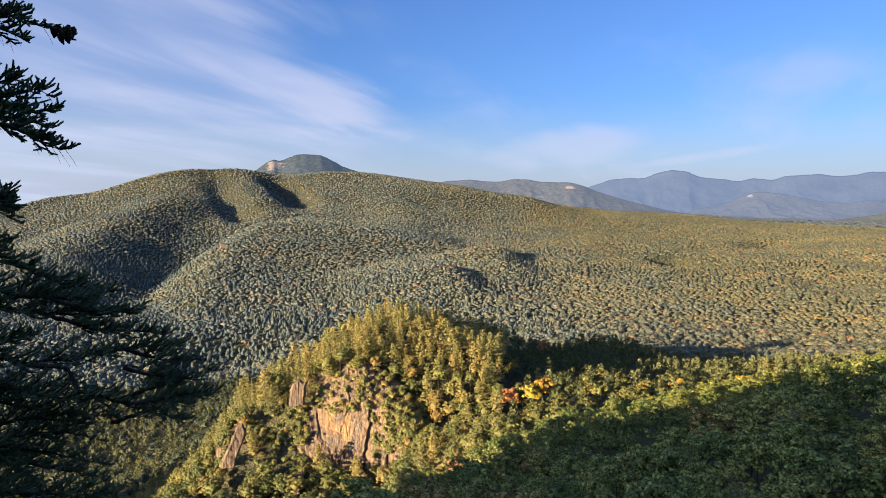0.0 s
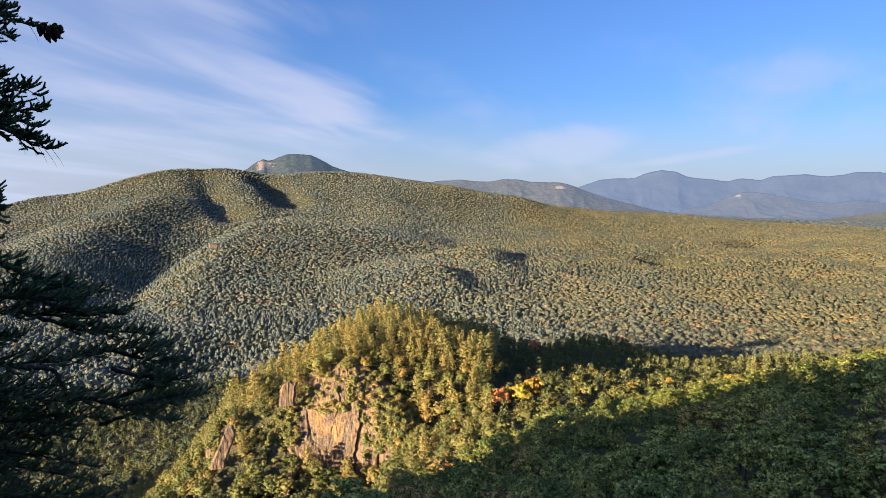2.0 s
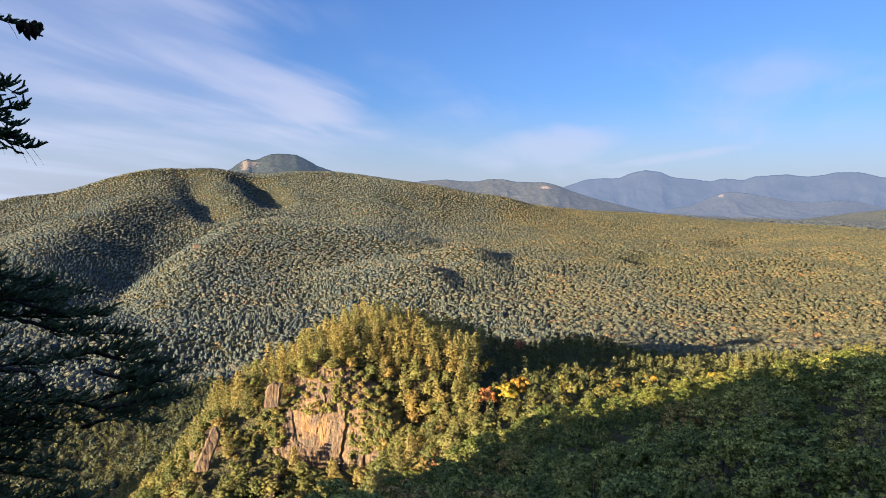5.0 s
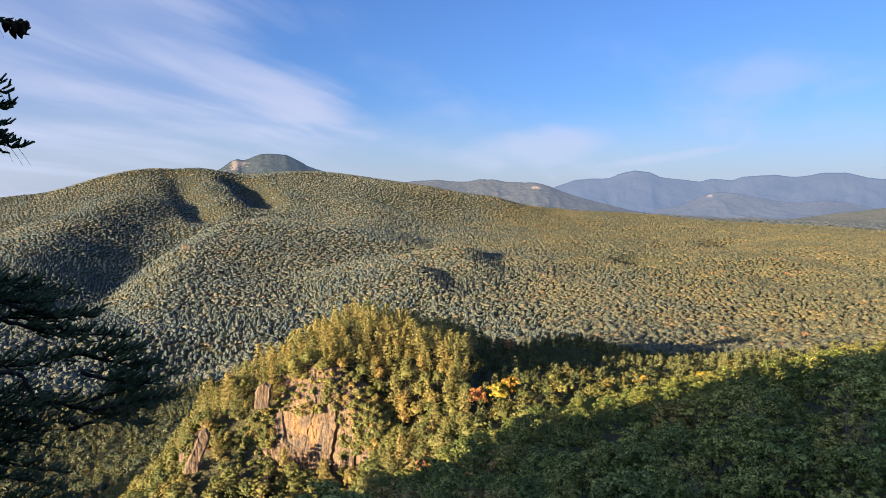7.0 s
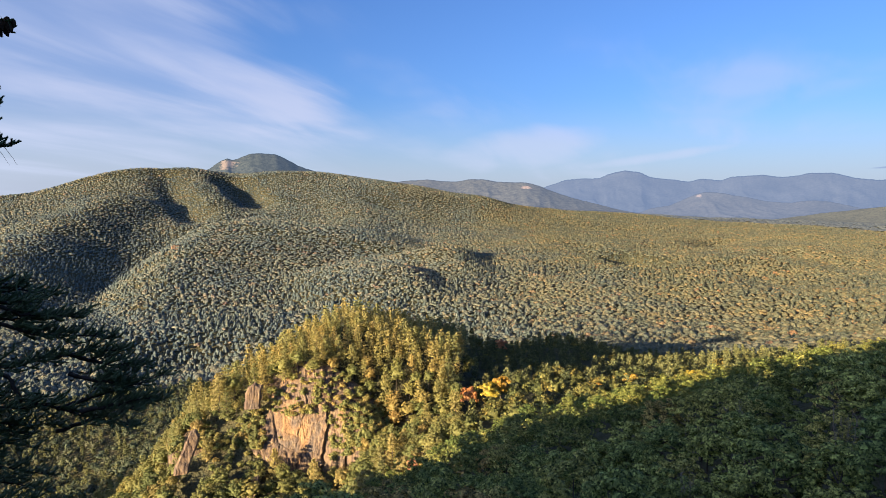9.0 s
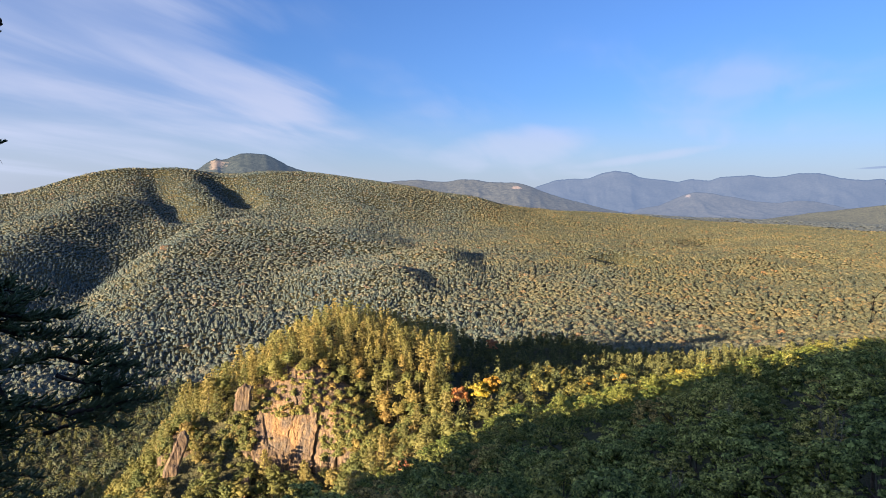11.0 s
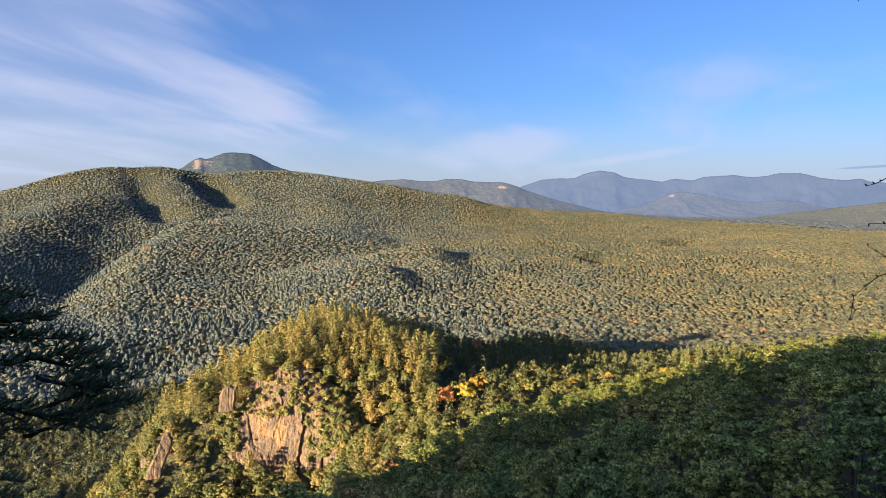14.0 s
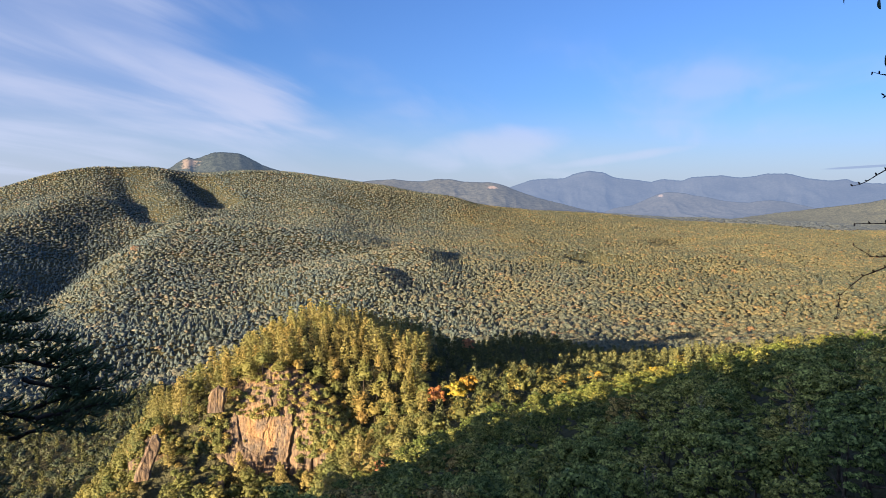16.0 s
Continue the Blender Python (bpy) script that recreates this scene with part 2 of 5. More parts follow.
def ground_material():
    m, t, s = material("forest_floor")
    where = place_coords(t)
    fine = noise_at(t, where, 0.35, 6.0, 0.6)
    tone = ramp(t, fine, [(0.25, (0.048, 0.054, 0.034)), (0.5, (0.076, 0.080, 0.046)), (0.75, (0.110, 0.102, 0.056))])
    wide = noise_at(t, where, 0.012, 4.0)
    tone = mixed(t, 0.6, tone, ramp(t, wide, [(0.35, (0.7, 0.8, 0.85)), (0.65, (1.25, 1.1, 0.9))]), "MULTIPLY")
    set_base(t, s, tone, 0.9, 0.1)
    bump(t, s, noise_at(t, where, 0.18, 5.0, 0.7), 1.0, 3.0)
    return m


def distance_material(name, woods, bare, haze_glow, folds=0.004, rock_at=(0, 0, -9000), reach=60.0, speck=0.06, mottle=0.8):
    """Far mountains and plain, blue with distance by colour and a weak glow for haze: woods in soft mottling, pale bare
    rock about one place.
    """
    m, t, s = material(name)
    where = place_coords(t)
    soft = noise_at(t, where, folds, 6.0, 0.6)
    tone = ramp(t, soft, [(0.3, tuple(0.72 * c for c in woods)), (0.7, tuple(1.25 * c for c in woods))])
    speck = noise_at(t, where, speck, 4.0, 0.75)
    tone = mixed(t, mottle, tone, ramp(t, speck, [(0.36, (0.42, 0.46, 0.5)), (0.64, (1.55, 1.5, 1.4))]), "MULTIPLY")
    off = t.nodes.new("ShaderNodeVectorMath")
    off.operation = "DISTANCE"
    t.links.new(where, off.inputs[0])
    off.inputs[1].default_value = rock_at
    ragged = math_node(t, "MULTIPLY_ADD", noise_at(t, where, 0.03, 5.0, 0.7), 2.2, math_node(t, "DIVIDE", off.outputs["Value"], -reach))
    tone = mixed(t, ramp(t, ragged, [(0.25, (0, 0, 0)), (0.55, (0.8, 0.8, 0.8))]), tone, bare)
    set_base(t, s, tone, 0.95, 0.0)
    bump(t, s, speck, 0.5 * mottle, 5.0)
    # the surface gives off a little blue in place of haze
    s.inputs["Emission Color"].default_value = (*haze_glow, 1)
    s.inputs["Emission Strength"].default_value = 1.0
    return m


mat_ground = ground_material()
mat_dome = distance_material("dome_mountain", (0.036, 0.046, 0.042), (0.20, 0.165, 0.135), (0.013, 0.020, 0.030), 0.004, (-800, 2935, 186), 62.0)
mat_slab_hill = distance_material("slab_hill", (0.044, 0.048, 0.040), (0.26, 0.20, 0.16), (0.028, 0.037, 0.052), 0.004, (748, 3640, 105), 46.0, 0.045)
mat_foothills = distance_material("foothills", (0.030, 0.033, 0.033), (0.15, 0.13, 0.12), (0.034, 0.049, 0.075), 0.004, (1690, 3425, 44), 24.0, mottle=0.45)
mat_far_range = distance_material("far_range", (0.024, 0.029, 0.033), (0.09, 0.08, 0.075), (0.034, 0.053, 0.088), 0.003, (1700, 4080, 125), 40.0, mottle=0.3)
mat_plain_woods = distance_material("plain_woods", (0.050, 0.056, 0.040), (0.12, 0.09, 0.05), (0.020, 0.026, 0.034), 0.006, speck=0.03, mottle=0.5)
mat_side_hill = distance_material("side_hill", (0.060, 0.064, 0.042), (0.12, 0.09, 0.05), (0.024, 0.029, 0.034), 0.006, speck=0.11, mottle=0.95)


def rock_material():
    m, t, s = material("granite_cliff")
    where = place_coords(t)
    mp = t.nodes.new("ShaderNodeMapping")
    mp.inputs["Scale"].default_value = (1.0, 1.0, 0.13)
    t.links.new(where, mp.inputs[0])
    streak = noise_at(t, mp.outputs[0], 0.95, 8.0, 0.72)
    tone = ramp(t, streak, [(0.33, (0.034, 0.028, 0.025)), (0.44, (0.105, 0.080, 0.062)), (0.55, (0.185, 0.138, 0.088)), (0.70, (0.31, 0.232, 0.125))])
    lichen = noise_at(t, where, 0.22, 5.0, 0.6)
    tone = mixed(t, ramp(t, lichen, [(0.52, (0, 0, 0)), (0.66, (0.75, 0.75, 0.75))]), tone, (0.13, 0.115, 0.095))
    rust = noise_at(t, mp.outputs[0], 0.16, 3.0)
    tone = mixed(t, ramp(t, rust, [(0.55, (0, 0, 0)), (0.7, (0.7, 0.7, 0.7))]), tone, (0.36, 0.22, 0.10))
    set_base(t, s, tone, 0.85, 0.2)
    bump(t, s, noise_at(t, mp.outputs[0], 1.8, 6.0, 0.7), 1.0, 0.35)
    return m


mat_rock = rock_material()


# ---- mesh helpers ----
def poly_mesh(name, verts, faces, smooth=False):
    """A mesh from arrays: faces all have the same number of corners."""
    verts, faces = np.asarray(verts, dtype=np.float32), np.asarray(faces, dtype=np.int32)
    me = bpy.data.meshes.new(name)
    n, k = faces.shape
    me.vertices.add(len(verts))
    me.vertices.foreach_set("co", verts.ravel())
    me.loops.add(n * k)
    me.loops.foreach_set("vertex_index", faces.ravel())
    me.polygons.add(n)
    me.polygons.foreach_set("loop_start", np.arange(0, n * k, k, dtype=np.int32))
    if smooth:
        me.polygons.foreach_set("use_smooth", np.ones(n, dtype=bool))
    me.update(calc_edges=True)
    return me


def part(name, me, mat, parent=None, label=""):
    ob = new(name, me)
    if not me.materials:
        me.materials.append(mat)
    if parent is not None:
        ob.parent = parent
    return tagged(ob, label)


def grid_faces(rows, cols, wrap=False):
    i, j = np.meshgrid(np.arange(rows - 1), np.arange(cols if wrap else cols - 1), indexing="ij")
    j2 = (j + 1) % cols
    return np.stack([i * cols + j, i * cols + j2, (i + 1) * cols + j2, (i + 1) * cols + j], -1).reshape(-1, 4)


def lattice(ix, iy, seed):
    h = np.sin(ix * 127.1 + iy * 311.7 + seed * 74.7) * 43758.5453
    return h - np.floor(h)


def soft_noise(x, y, size, seed=0):
    """Smooth noise from 0 to 1 over the plan, with features about size metres wide."""
    x, y = np.asarray(x) / size, np.asarray(y) / size
    ix, iy = np.floor(x), np.floor(y)
    fx, fy = x - ix, y - iy
    fx, fy = fx * fx * (3 - 2 * fx), fy * fy * (3 - 2 * fy)
    a, b = lattice(ix, iy, seed), lattice(ix + 1, iy, seed)
    c, d = lattice(ix, iy + 1, seed), lattice(ix + 1, iy + 1, seed)
    return (a * (1 - fx) + b * fx) * (1 - fy) + (c * (1 - fx) + d * fx) * fy


def tube(points, radii, sides=6):
    """Verts and quad faces of a tapered tube along points."""
    pts = [Vector(p) for p in points]
    verts, faces = [], []
    for i, p in enumerate(pts):
        way = (pts[min(i + 1, len(pts) - 1)] - pts[max(i - 1, 0)]).normalized()
        a = way.orthogonal().normalized() if abs(way.z) > 0.9 else way.cross(Vector((0, 0, 1))).normalized()
        b = way.cross(a)
        for k in range(sides):
            q = p + (a * math.cos(6.2832 * k / sides) + b * math.sin(6.2832 * k / sides)) * radii[i]
            verts.append(q[:])
    for i in range(len(pts) - 1):
        for k in range(sides):
            k2 = (k + 1) % sides
            faces.append((i * sides + k, i * sides + k2, (i + 1) * sides + k2, (i + 1) * sides + k))
    return verts, faces


def joined(pieces):
    """One list of verts and faces out of several."""
    verts, faces, at = [], [], 0
    for v, f in pieces:
        verts.append(np.asarray(v, dtype=float))
        faces.append(np.asarray(f) + at)
        at += len(v)
    return np.concatenate(verts), np.concatenate(faces)


# ---- the land: hills and hollows as (x, y, half width, half depth, turn, rise) ----
HILLS = [
    (639, 2418, 2001, 750, -15, 30.0), (-722, 2032, 1725, 647, 20, 72.7),
    (-694, 2816, 1450, 580, 14, 37.2), (-1196, 1069, 1283, 481, 48, 25.1),
    (-598, 2428, 550, 550, 14, 46.6), (-304, 2135, 474, 474, 8, 56.4),
    (-445, 1806, 409, 409, 14, 39.0), (-327, 692, 612, 229, 25, -33.8),
    (-795, 1681, 223, 521, 25, 39.5), (369, 207, 338, 127, -61, 55.0),
    (-84, -415, 338, 127, 169, 68.2), (-417, -72, 338, 127, 100, 24.3),
    (610, 644, 195, 195, -43, 8.9), (-440, 930, 123, 288, 25, -18.5),
    (322, -171, 292, 109, -118, 68.9), (-265, -170, 252, 94, 123, 50.7),
]
HILLS += [
    (88, -302, 252, 94, -164, 49.2), (499, 431, 145, 145, -49, 31.9),
    (123, 160, 141, 141, -38, 35.4),
    (-570, 510, 92, 214, 48, 6.0), (267, -328, 212, 85, -141, 27.7),
    (43, 268, 217, 81, -9, 30.5), 
    (-123, -290, 157, 63, 157, 20.4), (94, -179, 161, 61, -152, 66.1),
    (201, -18, 161, 61, -95, 53.0), (403, 130, 212, 42, -72, -22.5),
    (67, 418, 93, 93, -9, 23.6), (-356, -229, 93, 93, 123, 33.9),
    (45, 764, 92, 92, -3, 11.8), (-253, 420, 137, 59, 31, -15.4),
]
HILLS += [
    (-98, -144, 139, 52, 146, 79.1), (-188, 313, 80, 80, 31, -27.1),
    (-355, 83, 80, 80, 77, 23.9), (-221, 621, 79, 79, 20, -14.5),
    (-385, 176, 51, 118, 65, 27.7), (-150, 4, 120, 45, 88, 34.1),
    (252, 510, 68, 68, -26, -12.9), (113, 63, 104, 39, -61, 35.5),
    (302, -89, 38, 88, -106, 22.2), (7, 111, 89, 33, -3, 8.8),
    (-63, -92, 89, 33, 146, 46.3), (107, -32, 89, 33, -106, 41.0),
    (-132, -193, 117, 23, 146, 42.0), (-18, 423, 51, 51, 2, -16.9),
    (-286, 312, 51, 51, 42, -17.4), (52, -99, 45, 45, -152, 54.3),
]
HILLS += [
    (93, 353, 44, 44, -15, 19.1), (-15, 364, 44, 44, 2, 11.2),
    (-213, 97, 66, 28, 65, 30.9), (-231, -40, 66, 28, 100, 22.5),
    (-81, 19, 66, 25, 77, 27.8), (-74, 157, 38, 38, 25, 7.5),
    (18, 314, 38, 38, -3, 22.9), (-38, 269, 33, 33, 8, 25.0),
    (133, -70, 33, 33, -118, 36.4), (-11, 271, 33, 33, 2, 15.8),
    (-116, 245, 33, 33, 25, -13.0), (95, 254, 33, 33, -21, -8.8),
    (-202, 181, 33, 33, 48, 14.5), (-25, 172, 21, 49, 8, -5.9),
    (152, 85, 49, 21, -61, 17.4), (61, 7, 49, 19, -84, 24.7),
]
HILLS += [
    (39, -48, 49, 19, -141, 18.3), (113, 63, 65, 13, -61, -12.1),
    (-51, -50, 29, 29, 134, 45.5), (-56, 227, 28, 28, 14, 21.4),
    (-78, 220, 28, 28, 20, 10.3), (-121, 200, 28, 28, 31, -9.6),
    (143, 185, 28, 28, -38, 6.8), (-158, 173, 28, 28, 42, 11.5),
    (177, 153, 28, 28, -49, 8.1), (0, -150, 42, 18, 180, 27.5),
    (24, 148, 18, 42, -9, 3.4), (-109, 25, 56, 11, 77, 8.4),
    (139, 146, 24, 24, -43, 15.6), (-96, 86, 16, 36, 48, -9.9),
    (0, -53, 21, 21, 180, 20.0), (0, -96, 21, 21, 180, 35.2),
]
HILLS += [
    (-95, -16, 21, 21, 100, 27.4), (-118, 128, 21, 21, 42, -12.0),
    (-130, 116, 21, 21, 48, -14.1), (106, 138, 21, 21, -38, 4.7),
    (-94, -60, 13, 31, 123, 12.6), (79, 25, 41, 8, -72, 13.0),
    (64, -53, 41, 8, -129, 5.8), (44, 70, 18, 18, -32, 4.8),
    (-90, -35, 12, 27, 111, 13.4), (-50, 141, 18, 18, 20, -4.5),
    (-52, 12, 27, 11, 77, 22.1), (-32, -12, 27, 10, 111, 13.2),
    (34, -3, 27, 10, -95, 5.0), (-24, 67, 16, 16, 20, 2.2),
    (-77, 104, 16, 16, 37, 4.4), (68, 22, 16, 16, -72, -7.9),
]
HILLS += [
    (-55, 117, 16, 16, 25, -3.6), (69, 110, 16, 16, -32, -3.5),
    (-14, -70, 7, 36, 169, 21.7), (-62, 2, 7, 31, 88, 8.1),
    (-56, 26, 7, 31, 65, 4.7), (61, -5, 31, 7, -95, -5.1),
    (-6, 45, 23, 9, 8, -2.1), (26, -22, 14, 14, -129, 10.7),
    (4, 71, 9, 20, -3, -2.4), (-28, -66, 9, 20, 157, 15.7),
    (-11, -16, 13, 13, 146, 7.2), (7, 111, 13, 13, -3, -2.3),
    (35, -29, 23, 7, -129, 3.8), (-4, 29, 12, 12, 8, -5.0),
    (-50, -19, 12, 12, 111, 22.8), (-4, 96, 12, 12, 2, -2.8),
]
HILLS += [
    (-39, 9, 20, 7, 77, 5.0), (-20, -8, 7, 18, 111, 3.0),
    (-20, -8, 18, 7, 111, 2.4), (15, 31, 7, 17, -26, -3.3),
    (-12, -60, 7, 17, 169, -14.9), (10, -33, 7, 17, -164, 3.4),
    (-37, 49, 7, 17, 37, -1.7), (-29, 7, 15, 7, 77, 5.5),
    (0, -29, 15, 7, 180, 2.7), (-60, -58, 10, 10, 134, -9.3),
    (-7, 15, 13, 7, 25, -2.5), (22, 12, 13, 7, -61, 0.9),
    (-70, 16, 9, 9, 77, 13.0), (-21, 5, 11, 7, 77, 4.2),
    (6, 39, 7, 11, -9, -2.3), (11, -9, 11, 7, -129, 1.6),
]
HILLS += [
    (-22, -33, 7, 11, 146, 6.7), (-27, 29, 11, 7, 42, -0.8),
    (8, 9, 7, 7, -43, -1.5), (-17, 19, 7, 7, 42, -2.6),
    (16, 9, 7, 7, -61, 2.1), (-15, 31, 7, 7, 25, -2.0),
    (3, 19, 7, 7, -9, -0.3), (-61, -10, 7, 7, 100, 10.5),
    (30, 17, 7, 7, -61, 2.4), (22, -2, 7, 7, -95, 1.6),
    (31, -25, 7, 7, -129, -5.2), (33, 52, 7, 7, -32, 1.4),
    (-1185, 1661, 93, 170, 36, -7.7), (-1093, 1722, 93, 170, 32, 20.2),
    (-998, 1779, 93, 170, 29, -1.1), (-901, 1830, 93, 170, 26, 10.2),
]
HILLS += [
    (-800, 1876, 93, 170, 23, 19.7), (-698, 1917, 93, 170, 20, 24.9),
    (-593, 1952, 93, 170, 17, 12.1), (-487, 1981, 93, 170, 14, -13.3),
    (-379, 2005, 93, 170, 11, 3.9), (-270, 2022, 93, 170, 8, 5.0),
    (-160, 2034, 93, 170, 4, 9.6), (-50, 2039, 93, 170, 1, 24.6),
    (61, 2039, 93, 170, -2, 28.5), (171, 2033, 93, 170, -5, 16.5),
    (280, 2021, 93, 170, -8, 21.6), (1444, 1790, 104, 170, -39, -11.2),
    # unseen cuts added to let the sun through
    (-425, 190, 170, 170, 0, -48.0), (-58, 8, 38, 28, 0, -9.0),
    (-75, -25, 45, 38, 0, -10.5),
]
# mostly rises and cuts added to steer the shade, many out of view
HILLS += [
    (-540, 380, 130, 110, 40, 20.0), (-78, 38, 26, 18, 0, 5.0),
    (-56, 160, 22, 22, 0, -6.0), (-285, 690, 40, 70, 0, 9.0),
    (-72, 106, 24, 20, 0, -6.0), (-82, 66, 22, 24, 0, -7.0),
    (75, 325, 50, 75, -15, -6.0), (-91, 45, 9, 20, -50, 19.6), (-285, 115, 62, 50, -50, 47.4), (370, 2050, 260, 280, 0, 15.0), (850, 1950, 480, 320, -20, 5.0),
]

# the skyline of the western hills: (bearing, elevation)
SKYLINE = [(-46.0, -3.00), (-32.0, 0.16), (-29.9, 0.70), (-28.4, 1.29), (-26.4, 1.86), (-24.4, 2.36), (-22.4, 2.60), (-21.3, 2.44), (-20.2, 2.37), (-19.1, 2.54), (-17.1, 2.59), (-15.3, 2.43), (-13.4, 2.46), (-11.0, 2.70), (-8.0, 2.80), (-5.0, 2.58), (0.2, 1.80), (4.3, 1.15)]

# spurs of the far hillsides: crest as (bearing, elevation, distance), then the fall to the west, to the east, and the crest's rounding
SPURS = [
    ([(-23.8, 0.31, 1780), (-26.9, -1.24, 1620), (-29.6, -2.88, 1460), (-31.9, -4.78, 1300), (-33.7, -7.36, 1130)], 0.08, 0.3, 32),
    ([(-17.9, 2.38, 2060), (-16.9, 1.33, 1930), (-15.9, 0.17, 1800), (-15.4, -1.11, 1690)], 0.15, 0.45, 25),
    ([(-10.1, -2.03, 1470), (-13.2, -1.66, 1420), (-15.8, -2.00, 1350), (-17.9, -3.54, 1220), (-19.4, -5.43, 1100), (-20.3, -7.51, 980), (-21.0, -9.75, 880)], 0.55, 0.05, 32),
    ([(-3.5, -5.68, 1040), (-0.3, -6.22, 950), (1.8, -8.10, 850)], 0.14, 0.48, 28),
    ([(4.3, -4.33, 1130), (5.7, -5.79, 1030), (6.7, -7.45, 930)], 0.1, 0.36, 22),
    ([(33.7, -3.63, 1480), (28.0, -4.42, 1380), (23.5, -5.27, 1270), (24.0, -6.92, 1090)], 0.45, 0.08, 18),
]

# gullies between them: line as (bearing, distance), half width, depth
GULLIES = [
    ([(-20.2, 2080), (-19.5, 1880), (-18.5, 1720), (-17.4, 1600)], 52, 21),
    ([(-15.5, 2080), (-13.8, 1890), (-12.4, 1750)], 62, 27),
    ([(18.4, 1290), (20.4, 1230), (22.1, 1180)], 56, 38),
    ([(-4.5, 1830), (0.2, 1780)], 45, 10),
    ([(14.7, 1500), (17.7, 1350)], 40, 10),
    ([(28.3, 1800), (26.2, 1550)], 45, 14),
]


def plan_line(points):
    return [(d * math.sin(radians(b)), d * math.cos(radians(b))) for b, *_, d in points]


def from_line(x, y, points):
    """How far off a line in plan, how far along it from 0 to 1, and on which side: -1 west to 1 east of a line that comes nearer."""
    best, rows, n = np.full(np.shape(x), 1e9), [], len(points) - 1
    for k, ((ax, ay), (bx, by)) in enumerate(zip(points, points[1:])):
        dx, dy = bx - ax, by - ay
        t = np.clip(((x - ax) * dx + (y - ay) * dy) / (dx * dx + dy * dy), 0, 1)
        d = np.hypot(x - ax - t * dx, y - ay - t * dy)
        across = ((y - ay) * dx - (x - ax) * dy) / math.hypot(dx, dy)
        rows.append((d, (k + t) / n, np.clip(across / (d + 1e-6), -1, 1)))
        best = np.minimum(best, d)
    # near two stretches alike, take the mean of both, so that no step is left between
    weights = [np.exp(-(d - best) / (8 + 0.3 * best)) for d, along, side in rows]
    total = sum(weights)
    return best, sum(w * r[1] for w, r in zip(weights, rows)) / total, sum(w * r[2] for w, r in zip(weights, rows)) / total


# the cliff on the near knob: (bearing, foot, top)
CLIFF = [(-20.6, -82.6, -86.8), (-20.1, -81.1, -80.9), (-18.9, -80.7, -76.4), (-17.4, -80.9, -75.6), (-16.5, -81.8, -79.5), (-15.5, -81.7, -75.7), (-14.3, -82.2, -69.8), (-13.7, -81.6, -66.4), (-12.9, -82.3, -67.1), (-11.9, -84.1, -64.1), (-10.3, -86.9, -60.2), (-8.8, -87.7, -57.3), (-7.2, -86.9, -57.5), (-5.6, -84.4, -60.9), (-4.0, -82.3, -65.4), (-2.4, -80.9, -70.9), (-0.8, -79.7, -78.6)]
SHELF = [(b, top) for b, foot, top in CLIFF if b < -7] + [(-5.0, -62.0), (-3.0, -63.5), (0.0, -64.5), (3.0, -65.5), (5.5, -67.0), (7.0, -74.0)]


